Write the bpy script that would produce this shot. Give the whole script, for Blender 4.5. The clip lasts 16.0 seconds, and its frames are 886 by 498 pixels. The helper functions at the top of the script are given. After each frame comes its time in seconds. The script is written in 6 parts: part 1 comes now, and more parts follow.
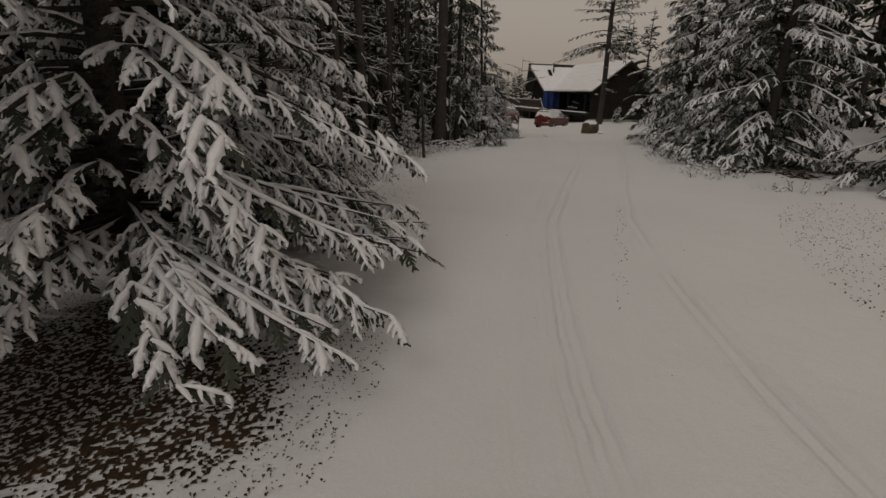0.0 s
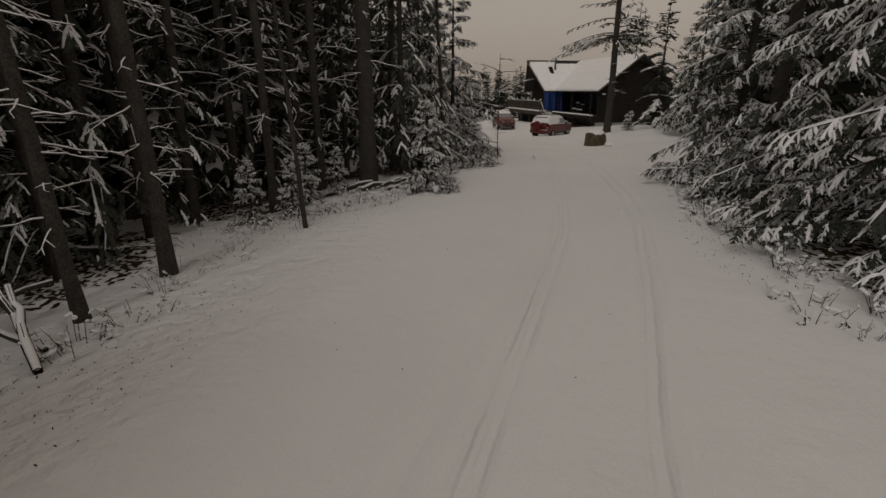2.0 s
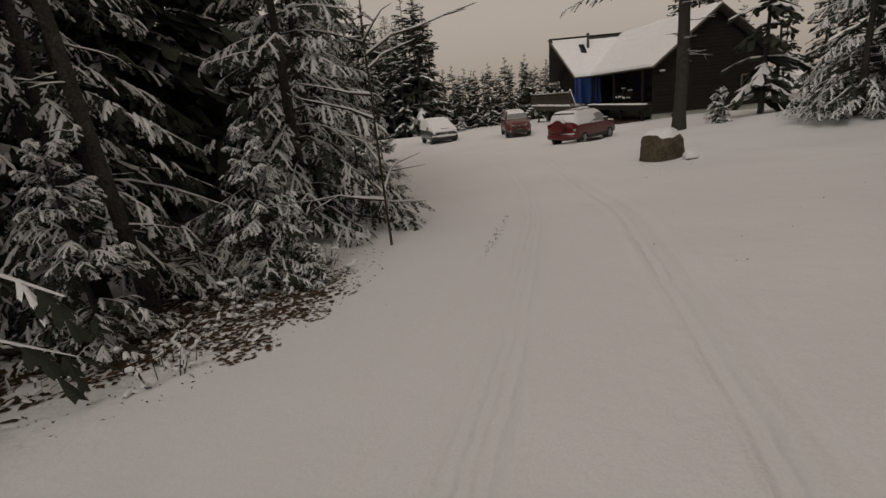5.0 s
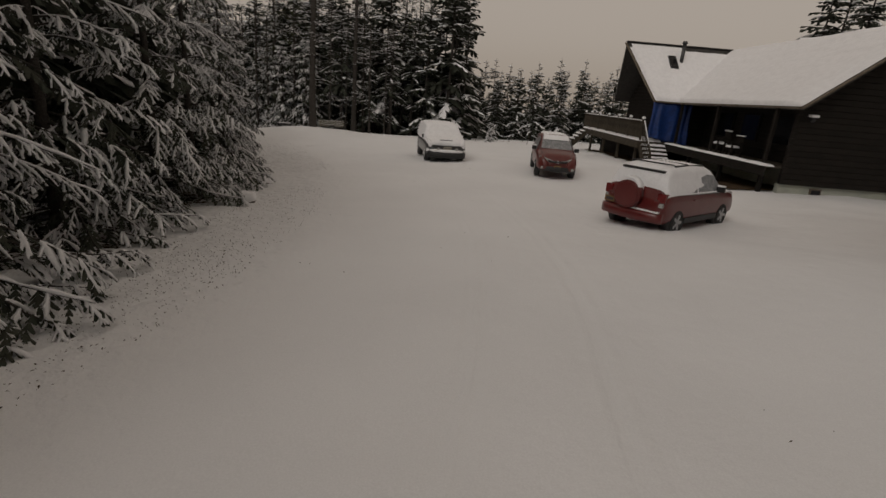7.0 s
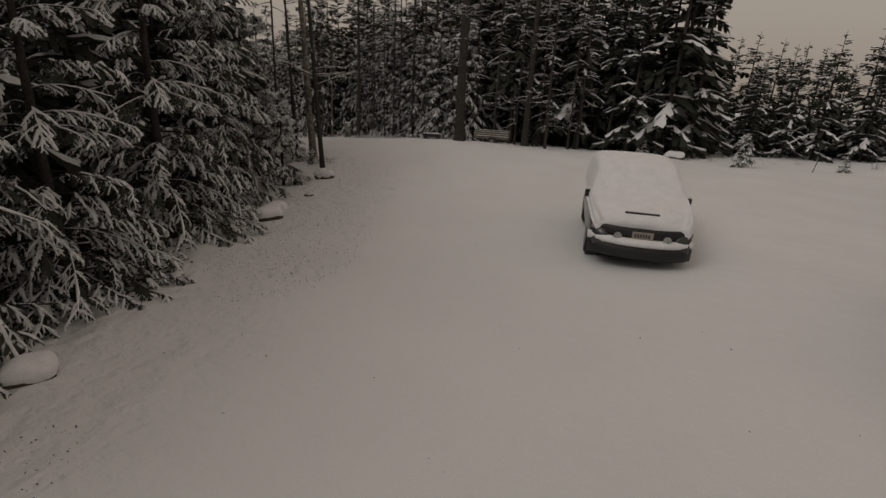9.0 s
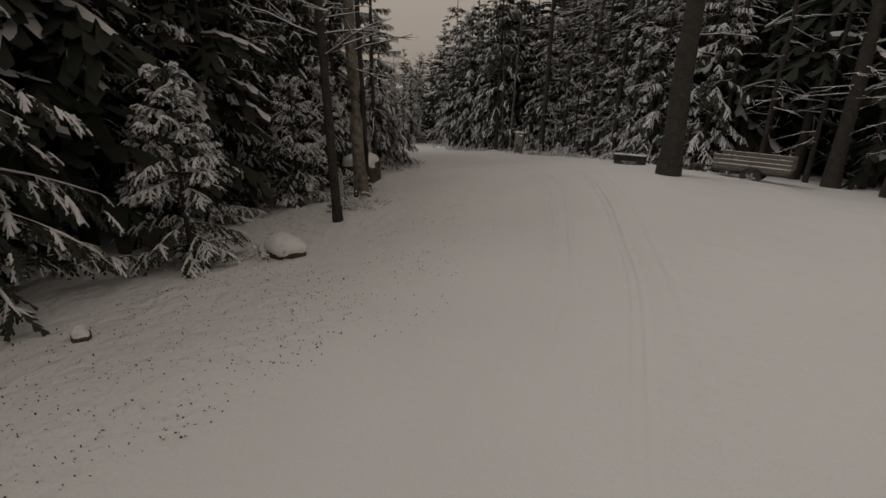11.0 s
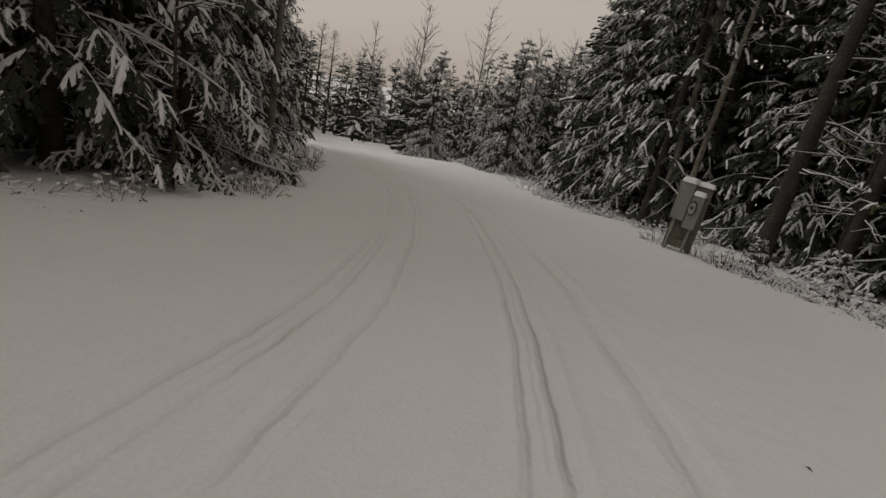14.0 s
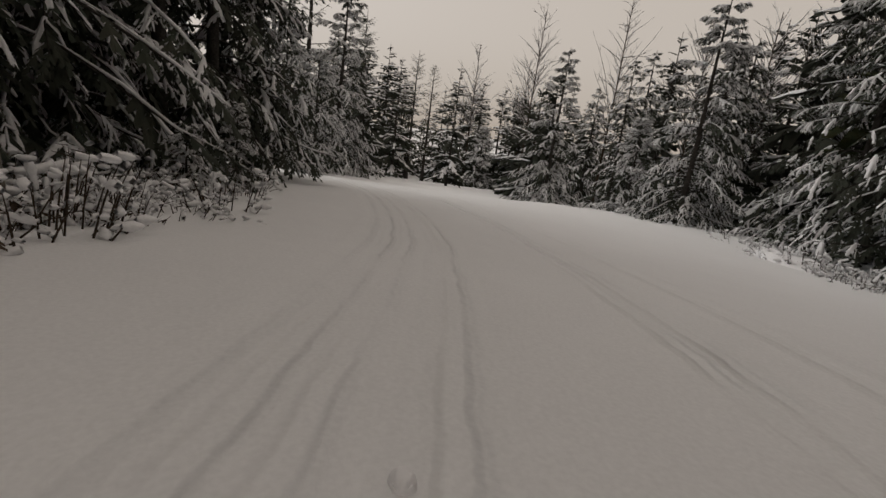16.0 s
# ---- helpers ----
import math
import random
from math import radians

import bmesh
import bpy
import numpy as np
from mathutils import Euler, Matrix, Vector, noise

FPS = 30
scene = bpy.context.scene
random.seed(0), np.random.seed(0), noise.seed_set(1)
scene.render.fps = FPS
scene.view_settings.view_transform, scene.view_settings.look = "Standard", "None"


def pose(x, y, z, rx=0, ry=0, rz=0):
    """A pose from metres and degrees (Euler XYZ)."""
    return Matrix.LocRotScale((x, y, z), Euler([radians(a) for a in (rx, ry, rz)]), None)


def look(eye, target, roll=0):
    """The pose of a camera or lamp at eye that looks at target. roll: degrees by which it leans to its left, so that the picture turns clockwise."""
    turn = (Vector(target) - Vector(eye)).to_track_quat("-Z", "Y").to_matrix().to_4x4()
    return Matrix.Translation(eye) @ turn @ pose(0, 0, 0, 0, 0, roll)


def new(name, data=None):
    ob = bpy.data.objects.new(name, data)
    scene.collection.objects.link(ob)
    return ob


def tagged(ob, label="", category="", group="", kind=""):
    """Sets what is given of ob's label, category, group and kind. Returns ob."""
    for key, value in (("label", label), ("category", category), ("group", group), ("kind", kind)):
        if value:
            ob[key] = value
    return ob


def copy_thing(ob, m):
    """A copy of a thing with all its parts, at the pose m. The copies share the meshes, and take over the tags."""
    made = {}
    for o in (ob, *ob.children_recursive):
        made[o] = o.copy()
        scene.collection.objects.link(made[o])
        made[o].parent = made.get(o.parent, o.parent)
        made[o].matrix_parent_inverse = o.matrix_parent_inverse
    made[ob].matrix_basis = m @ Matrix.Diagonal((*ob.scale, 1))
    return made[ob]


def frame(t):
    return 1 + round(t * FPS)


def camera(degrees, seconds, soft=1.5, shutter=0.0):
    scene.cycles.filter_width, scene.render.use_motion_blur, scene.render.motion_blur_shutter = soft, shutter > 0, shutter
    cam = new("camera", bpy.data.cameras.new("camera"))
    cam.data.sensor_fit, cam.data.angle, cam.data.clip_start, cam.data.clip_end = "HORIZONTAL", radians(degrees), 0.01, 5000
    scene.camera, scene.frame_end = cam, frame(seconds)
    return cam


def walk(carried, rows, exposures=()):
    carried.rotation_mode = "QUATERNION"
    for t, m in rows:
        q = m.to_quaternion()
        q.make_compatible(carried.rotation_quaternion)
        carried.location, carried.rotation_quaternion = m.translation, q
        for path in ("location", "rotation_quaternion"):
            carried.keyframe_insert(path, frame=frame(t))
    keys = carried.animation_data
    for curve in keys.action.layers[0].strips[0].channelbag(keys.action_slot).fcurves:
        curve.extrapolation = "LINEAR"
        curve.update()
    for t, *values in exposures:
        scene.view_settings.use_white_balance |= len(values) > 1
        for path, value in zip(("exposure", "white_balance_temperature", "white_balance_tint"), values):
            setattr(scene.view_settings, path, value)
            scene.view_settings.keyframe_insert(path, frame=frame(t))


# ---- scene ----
# ---- camera: a low flight along the driveway ----
cam = camera(83.5, 16.0)
PATH = [
    (0, 0.000, -0.000, 3.000, 72.40, -1.45, -10.28),
    (0.5, 0.462, 1.515, 3.174, 71.88, 3.90, -11.53),
    (1, 1.312, 3.344, 3.332, 74.29, 9.77, -12.28),
    (1.5, 2.564, 5.304, 3.478, 72.58, 6.49, -11.20),
    (2, 3.902, 7.262, 3.556, 72.22, 0.03, -9.30),
    (2.5, 4.987, 9.340, 3.668, 71.76, 2.44, -8.06),
    (3, 6.306, 11.045, 3.871, 71.53, 2.85, -8.28),
    (5.5, 11.533, 25.423, 2.519, 73.60, 5.12, -3.35),
    (6, 12.419, 28.642, 2.693, 72.64, 2.78, -1.71),
    (6.5, 13.169, 31.806, 2.831, 72.36, 0.62, -0.69),
    (7, 13.864, 35.225, 2.791, 72.71, -4.61, 1.24),
    (7.5, 14.427, 38.741, 3.114, 71.25, -2.89, 7.08),
    (8, 14.748, 42.514, 3.189, 70.41, -2.15, 14.43),
    (8.5, 14.496, 46.241, 3.167, 70.88, -2.22, 19.79),
    (9, 13.997, 50.459, 2.992, 70.72, -2.77, 25.02),
    (9.5, 13.435, 54.602, 2.818, 70.21, -8.08, 32.86),
    (9.7, 13.038, 56.122, 2.661, 70.70, -8.40, 35.34),
    (11.8, 6.596, 69.501, 1.720, 69.497, 2.214, 63.484),
    (12, 5.694, 70.672, 1.642, 69.557, 2.473, 65.933),
    (12.5, 3.633, 73.748, 1.211, 73.178, 3.431, 73.038),
    (13, 1.158, 76.396, 0.699, 70.999, -3.574, 78.856),
    (13.5, -1.549, 78.438, 0.086, 71.266, -6.097, 76.287),
    (14, -4.175, 79.935, -0.503, 72.164, -11.008, 76.963),
    (14.5, -6.613, 80.728, -0.901, 72.483, -11.155, 77.462),
    (15, -9.031, 81.145, -1.233, 73.402, -3.964, 76.428),
    (15.5, -11.144, 81.428, -1.576, 74.628, -2.105, 84.313),
    (15.8, -12.270, 81.619, -1.756, 75.010, -5.670, 88.281),
    (16, -12.985, 81.723, -1.901, 75.837, -7.481, 89.471),
]
walk(cam, [(t, pose(x, y, z, rx, ry, rz)) for t, x, y, z, rx, ry, rz in PATH], [(0, -0.5, 6500, 10), (2.5, -0.4, 6500, 10), (5.5, -0.15, 6500, 10), (8, -0.45, 6500, 10), (12, -0.2, 6400, 10), (12.5, -0.12, 6400, 10), (13.2, -0.08, 6350, 10), (14, 0.08, 6250, 9), (15.3, 0.18, 6250, 9), (16, 0.24, 6250, 9)])

# ---- daylight: overcast winter sky ----
world = bpy.data.worlds.new("overcast_sky")
scene.world = world
world.use_nodes = True
wn = world.node_tree
wn.nodes.clear()
w_out = wn.nodes.new("ShaderNodeOutputWorld")
w_bg = wn.nodes.new("ShaderNodeBackground")
w_sky = wn.nodes.new("ShaderNodeTexSky")
w_sky.sky_type, w_sky.sun_disc = "NISHITA", False
w_sky.sun_elevation, w_sky.sun_rotation = radians(45), radians(212)
w_sky.air_density, w_sky.dust_density, w_sky.ozone_density = 1.0, 4.0, 1.0
w_grey = wn.nodes.new("ShaderNodeHueSaturation")
w_grey.inputs["Saturation"].default_value = 0.06
w_mix = wn.nodes.new("ShaderNodeMix")
w_mix.data_type = "RGBA"
w_mix.inputs["Factor"].default_value = 0.72
w_mix.inputs["B"].default_value = (4.9, 4.05, 3.25, 1)
w_bg.inputs["Strength"].default_value = 0.1
wn.links.new(w_sky.outputs["Color"], w_grey.inputs["Color"])
wn.links.new(w_grey.outputs["Color"], w_mix.inputs["A"])
wn.links.new(w_mix.outputs["Result"], w_bg.inputs["Color"])
wn.links.new(w_bg.outputs["Background"], w_out.inputs["Surface"])
sun_data = bpy.data.lights.new("sun", "SUN")
sun_data.energy, sun_data.angle, sun_data.color = 0.42, radians(25), (1.0, 0.95, 0.88)
sun = new("sun", sun_data)
sun.matrix_world = look((0, 0, 60), (14, 22, 34))

# ---- materials ----
def material(name, colour, rough=0.6, metal=0.0, vary=0.25, scale=6.0, bump=0.0, bump_scale=60.0, second=None, island=0.0, spec=0.5, coat=0.0):
    """A surface with broad blotches, fine grain and relief; `second` is the colour of the blotches."""
    m = bpy.data.materials.new(name)
    m.use_nodes = True
    nt = m.node_tree
    bs = nt.nodes["Principled BSDF"]
    tc = nt.nodes.new("ShaderNodeTexCoord")
    big = nt.nodes.new("ShaderNodeTexNoise")
    big.inputs["Scale"].default_value, big.inputs["Detail"].default_value = scale, 5
    fine = nt.nodes.new("ShaderNodeTexNoise")
    fine.inputs["Scale"].default_value, fine.inputs["Detail"].default_value = bump_scale, 4
    for n in (big, fine):
        nt.links.new(tc.outputs["Object"], n.inputs["Vector"])
    ramp = nt.nodes.new("ShaderNodeMapRange")
    ramp.inputs["From Min"].default_value, ramp.inputs["From Max"].default_value = 0.32, 0.68
    nt.links.new(big.outputs["Fac"], ramp.inputs["Value"])
    mix = nt.nodes.new("ShaderNodeMix")
    mix.data_type = "RGBA"
    second = second or tuple(c * (1 - vary) for c in colour)
    mix.inputs["A"].default_value = (*colour, 1)
    mix.inputs["B"].default_value = (*second, 1)
    nt.links.new(ramp.outputs["Result"], mix.inputs["Factor"])
    mul = nt.nodes.new("ShaderNodeMix")
    mul.data_type, mul.blend_type = "RGBA", "MULTIPLY"
    mul.inputs["Factor"].default_value = 0.5
    nt.links.new(mix.outputs["Result"], mul.inputs["A"])
    nt.links.new(fine.outputs["Color"], mul.inputs["B"])
    g = nt.nodes.new("ShaderNodeMapRange")
    g.inputs["To Min"].default_value, g.inputs["To Max"].default_value = 1 - vary, 1 + vary * 0.6
    g.inputs["From Min"].default_value, g.inputs["From Max"].default_value = 0.3, 0.7
    nt.links.new(fine.outputs["Fac"], g.inputs["Value"])
    hs = nt.nodes.new("ShaderNodeHueSaturation")
    nt.links.new(mix.outputs["Result"], hs.inputs["Color"])
    last = g.outputs["Result"]
    if island:
        geo = nt.nodes.new("ShaderNodeNewGeometry")
        oi = nt.nodes.new("ShaderNodeObjectInfo")
        add = nt.nodes.new("ShaderNodeMath")
        add.operation = "ADD"
        nt.links.new(geo.outputs["Random Per Island"], add.inputs[0])
        nt.links.new(oi.outputs["Random"], add.inputs[1])
        r = nt.nodes.new("ShaderNodeMapRange")
        r.inputs["From Max"].default_value = 2.0
        r.inputs["To Min"].default_value, r.inputs["To Max"].default_value = 1 - island, 1 + island
        nt.links.new(add.outputs["Value"], r.inputs["Value"])
        ml = nt.nodes.new("ShaderNodeMath")
        ml.operation = "MULTIPLY"
        nt.links.new(r.outputs["Result"], ml.inputs[0])
        nt.links.new(last, ml.inputs[1])
        last = ml.outputs["Value"]
    nt.links.new(last, hs.inputs["Value"])
    nt.nodes.remove(mul)
    nt.links.new(hs.outputs["Color"], bs.inputs["Base Color"])
    bs.inputs["Roughness"].default_value, bs.inputs["Metallic"].default_value = rough, metal
    bs.inputs["Specular IOR Level"].default_value = spec
    bs.inputs["Coat Weight"].default_value = coat
    if bump:
        b = nt.nodes.new("ShaderNodeBump")
        b.inputs["Strength"].default_value, b.inputs["Distance"].default_value = 0.7, bump
        nt.links.new(fine.outputs["Fac"], b.inputs["Height"])
        nt.links.new(b.outputs["Normal"], bs.inputs["Normal"])
    return m


M_CAP = material("snow_cap", (0.87, 0.865, 0.88), 0.75, vary=0.08, scale=5, bump=0.01, bump_scale=40, spec=0.2)
M_NEEDLE = material("spruce_needles", (0.046, 0.056, 0.042), 0.8, vary=0.5, scale=4, bump=0.01, bump_scale=160, second=(0.060, 0.060, 0.046), island=0.4, spec=0.15)
M_PINE = material("pine_needles", (0.05, 0.065, 0.030), 0.8, vary=0.5, scale=4, bump=0.01, bump_scale=160, second=(0.07, 0.07, 0.03), island=0.4, spec=0.15)
M_BARK = material("dark_bark", (0.048, 0.042, 0.037), 0.9, vary=0.5, scale=5, bump=0.03, bump_scale=35, second=(0.072, 0.065, 0.058), spec=0.1)
M_BIRCH = material("grey_bark", (0.27, 0.25, 0.22), 0.85, vary=0.4, scale=6, bump=0.02, bump_scale=30, second=(0.10, 0.085, 0.06), spec=0.1)
M_TWIG = material("bare_twig", (0.075, 0.055, 0.04), 0.9, vary=0.4, scale=8, spec=0.1)
# litter brown; also colours the flakes and sheets that stand in for shade
M_LITTER_AND_SHADE = material("leaf_litter", (0.085, 0.055, 0.032), 0.9, vary=0.5, scale=9, second=(0.04, 0.028, 0.018), island=0.5, spec=0.1)
M_STONE = material("mossy_granite", (0.12, 0.098, 0.068), 0.9, vary=0.45, scale=3, bump=0.04, bump_scale=14, second=(0.07, 0.06, 0.036), spec=0.2)


def snow_ground():
    """Driveway snow: soft grain, broad undulation and two pairs of wheel ruts along the lane."""
    m = material("driveway_snow", (0.80, 0.80, 0.81), 0.8, vary=0.05, scale=0.35, spec=0.15)
    nt = m.node_tree
    bs = nt.nodes["Principled BSDF"]
    tc = next(n for n in nt.nodes if n.type == "TEX_COORD")

    def node(kind, **kw):
        n = nt.nodes.new(kind)
        for k, v in kw.items():
            n.inputs[k].default_value = v
        return n

    def op(kind, a, b=None, c=None):
        n = nt.nodes.new("ShaderNodeMath")
        n.operation = kind
        for k, v in enumerate((a, b, c)):
            if v is None:
                continue
            if isinstance(v, (int, float)):
                n.inputs[k].default_value = v
            else:
                nt.links.new(v, n.inputs[k])
        return n.outputs["Value"]

    def smooth(v, a, b, lo, hi):
        n = nt.nodes.new("ShaderNodeMapRange")
        n.interpolation_type = "SMOOTHSTEP"
        for k, x in (("From Min", a), ("From Max", b), ("To Min", lo), ("To Max", hi)):
            n.inputs[k].default_value = x
        nt.links.new(v, n.inputs["Value"])
        return n.outputs["Result"]

    at = nt.nodes.new("ShaderNodeAttribute")
    at.attribute_name = "lane"
    wob = node("ShaderNodeTexNoise", Scale=0.28, Detail=2.0)
    edge = node("ShaderNodeTexNoise", Scale=5.0, Detail=3.0)
    big = node("ShaderNodeTexNoise", Scale=1.1, Detail=4.0)
    fine = node("ShaderNodeTexNoise", Scale=38.0, Detail=3.0)
    for n in (wob, edge, big, fine):
        nt.links.new(tc.outputs["Object"], n.inputs["Vector"])
    far = nt.nodes.new("ShaderNodeAttribute")
    far.attribute_name = "far_lane"
    nearby = nt.nodes.new("ShaderNodeAttribute")
    nearby.attribute_name = "near_lane"
    u = op("ADD", at.outputs["Fac"], op("MULTIPLY", op("SUBTRACT", wob.outputs["Fac"], 0.5), 0.25))
    u = op("ADD", u, op("MULTIPLY", op("SUBTRACT", edge.outputs["Fac"], 0.5), 0.05))

    def ruts(rows):
        h = None
        for centre, depth, width in rows:
            d = op("ABSOLUTE", op("SUBTRACT", u, centre))
            v = op("ADD", smooth(d, width * 0.35, width, -depth, 0.0), op("MULTIPLY", smooth(d, width * 0.9, width * 1.5, 0.0, 0.5 * depth), smooth(d, width * 1.5, width * 2.8, 1.0, 0.0)))
            h = v if h is None else op("ADD", h, v)
        return h

    near = ruts(((-0.09, 0.8, 0.08), (0.10, 0.8, 0.08), (1.45, 1.0, 0.09), (-0.50, 0.5, 0.12), (0.80, 0.3, 0.16), (1.75, 0.4, 0.10), (-1.5, 0.3, 0.2)))
    away = ruts(((-0.76, 0.8, 0.06), (-0.60, 0.8, 0.06), (-0.28, 1.0, 0.06), (0.62, 0.9, 0.05), (0.76, 0.9, 0.05), (1.27, 0.8, 0.08), (-0.95, 0.4, 0.07)))
    h = op("ADD", op("MULTIPLY", near, op("MULTIPLY", nearby.outputs["Fac"], 0.75)), op("MULTIPLY", away, op("MULTIPLY", far.outputs["Fac"], 0.55)))
    patch = smooth(big.outputs["Fac"], 0.3, 0.6, 0.35, 1.0)
    h = op("MULTIPLY", h, patch)
    lumps = node("ShaderNodeTexNoise", Scale=3.6, Detail=4.0)
    nt.links.new(tc.outputs["Object"], lumps.inputs["Vector"])
    verge = smooth(op("MULTIPLY", at.outputs["Fac"], -1.0), 2.0, 4.5, 0.12, 1.0)
    h = op("ADD", h, op("MULTIPLY", op("MULTIPLY", lumps.outputs["Fac"], verge), 4.5))
    total = op("ADD", op("MULTIPLY", h, 0.03), op("ADD", op("MULTIPLY", big.outputs["Fac"], 0.05), op("MULTIPLY", fine.outputs["Fac"], 0.003)))
    b = nt.nodes.new("ShaderNodeBump")
    b.inputs["Strength"].default_value, b.inputs["Distance"].default_value = 1.0, 1.0
    nt.links.new(total, b.inputs["Height"])
    nt.links.new(b.outputs["Normal"], bs.inputs["Normal"])
    return m


M_GROUND = snow_ground()

M_RED = material("red_car_paint", (0.10, 0.008, 0.008), 0.32, vary=0.25, scale=3, bump=0.001, bump_scale=80, second=(0.12, 0.018, 0.016), coat=0.2)
M_RUST = material("orange_red_car_paint", (0.095, 0.010, 0.008), 0.32, vary=0.25, scale=3, bump=0.001, bump_scale=80, second=(0.12, 0.022, 0.018), coat=0.2)
M_DARKPAINT = material("dark_car_paint", (0.022, 0.024, 0.028), 0.35, vary=0.3, scale=3, second=(0.05, 0.05, 0.055), coat=0.4)
M_PLASTIC = material("black_plastic", (0.018, 0.018, 0.019), 0.55, vary=0.3, scale=8)
M_TYRE = material("tyre_rubber", (0.02, 0.02, 0.02), 0.85, vary=0.4, scale=12, bump=0.004, bump_scale=60)
M_RIM = material("alloy_rim", (0.45, 0.45, 0.46), 0.35, 0.8, vary=0.25, scale=10)
M_GLASS = material("frosted_car_glass", (0.16, 0.17, 0.18), 0.35, vary=0.5, scale=5, bump=0.002, bump_scale=70, second=(0.34, 0.34, 0.35))
M_LAMP = material("clear_lamp", (0.42, 0.42, 0.40), 0.2, vary=0.3, scale=14)
M_TAIL = material("red_lamp", (0.16, 0.008, 0.008), 0.2, vary=0.3, scale=10)
M_PLATE = material("number_plate", (0.20, 0.12, 0.04), 0.5, vary=0.2, scale=14)
M_PLATE_W = material("pale_number_plate", (0.36, 0.33, 0.26), 0.5, vary=0.2, scale=14)
M_BARS = material("plate_marks", (0.05, 0.05, 0.06), 0.6)
M_LOG = material("dark_stained_siding", (0.012, 0.010, 0.008), 0.8, vary=0.45, scale=2.5, bump=0.01, bump_scale=50, second=(0.020, 0.016, 0.013), island=0.25, spec=0.2)
M_DECK = material("weathered_deck_wood", (0.075, 0.062, 0.045), 0.85, vary=0.4, scale=3, bump=0.008, bump_scale=60, second=(0.05, 0.042, 0.032), island=0.25, spec=0.2)
M_CONC = material("pale_green_foundation", (0.42, 0.43, 0.36), 0.9, vary=0.2, scale=2, bump=0.01, bump_scale=40, second=(0.34, 0.35, 0.30))
M_TARP = material("blue_tarp", (0.012, 0.045, 0.19), 0.45, vary=0.3, scale=3, bump=0.01, bump_scale=9, second=(0.010, 0.030, 0.13))
M_TRIM = material("brown_fascia", (0.10, 0.075, 0.05), 0.75, vary=0.3, scale=4, second=(0.16, 0.13, 0.10))
M_SHINGLE = material("dark_shingle", (0.06, 0.055, 0.05), 0.9, vary=0.4, scale=8, bump=0.01, bump_scale=30)
M_PANE = material("dark_window_pane", (0.012, 0.012, 0.014), 0.15, vary=0.2, scale=2, spec=0.25)
M_STEEL = material("stovepipe_steel", (0.10, 0.10, 0.10), 0.45, 0.8, vary=0.4, scale=8)
M_GREY = material("grey_enclosure", (0.26, 0.27, 0.24), 0.55, vary=0.15, scale=5, bump=0.002, bump_scale=60, second=(0.21, 0.215, 0.185))
M_PLY = material("weathered_board", (0.13, 0.115, 0.085), 0.85, vary=0.35, scale=6, bump=0.006, bump_scale=40, second=(0.17, 0.16, 0.13))

# ---- mesh helpers ----
def quad_mesh(name, verts, quads, mat, smooth=True):
    """A mesh of quads from arrays (n, 3) and (m, 4)."""
    verts, quads = np.asarray(verts, np.float32), np.asarray(quads, np.int32)
    me = bpy.data.meshes.new(name)
    me.vertices.add(len(verts))
    me.vertices.foreach_set("co", verts.ravel())
    me.loops.add(quads.size)
    me.loops.foreach_set("vertex_index", quads.ravel())
    me.polygons.add(len(quads))
    me.polygons.foreach_set("loop_start", np.arange(0, quads.size, 4, dtype=np.int32))
    if smooth:
        me.polygons.foreach_set("use_smooth", np.ones(len(quads), bool))
    me.materials.append(mat)
    me.update(calc_edges=True)
    return me


def tubes(lines, radii, sides=3, flat=1.0, turn=0.0):
    """Tapered tubes round many polylines at once. lines (m, n, 3), radii (m, n); flat: height over width."""
    m, n, _ = lines.shape
    t = np.gradient(lines, axis=1)
    t /= np.linalg.norm(t, axis=2, keepdims=True) + 1e-9
    side = np.cross(t, np.array([0, 0, 1.0]))
    ln = np.linalg.norm(side, axis=2, keepdims=True)
    side = np.where(ln > 0.05, side / (ln + 1e-9), np.array([1.0, 0, 0]))
    up = np.cross(side, t)
    a = np.arange(sides) * 2 * np.pi / sides + turn
    off = np.cos(a)[None, None, :, None] * side[:, :, None] + flat * np.sin(a)[None, None, :, None] * up[:, :, None]
    v = lines[:, :, None] + off * radii[:, :, None, None]
    base = (np.arange(m) * n * sides)[:, None, None]
    i, j = np.arange(n - 1)[None, :, None], np.arange(sides)[None, None, :]
    k = (j + 1) % sides
    q = np.stack([base + i * sides + j, base + i * sides + k, base + (i + 1) * sides + k, base + (i + 1) * sides + j], -1)
    return v.reshape(-1, 3), q.reshape(-1, 4)


class Heap:
    """Collects arrays of quads into one mesh."""

    def __init__(self):
        self.v, self.q, self.n = [], [], 0

    def add(self, vq):
        v, q = vq
        self.v.append(v)
        self.q.append(q + self.n)
        self.n += len(v)

    def mesh(self, name, mat, smooth=True):
        return quad_mesh(name, np.concatenate(self.v), np.concatenate(self.q), mat, smooth)


def part(name, data, mat, parent, label=""):
    """Links a bmesh or a mesh as one object under a thing or a part."""
    if isinstance(data, bmesh.types.BMesh):
        me = bpy.data.meshes.new(name)
        data.to_mesh(me)
        data.free()
        me.materials.append(mat)
        data = me
    ob = new(name, data)
    ob.parent = parent
    return tagged(ob, label) if label else ob


def thing(name, label, category, m=None, group="", kind=""):
    ob = new(name)
    ob.empty_display_size = 0.1
    if m is not None:
        ob.matrix_basis = m
    return tagged(ob, label, category, group, kind)


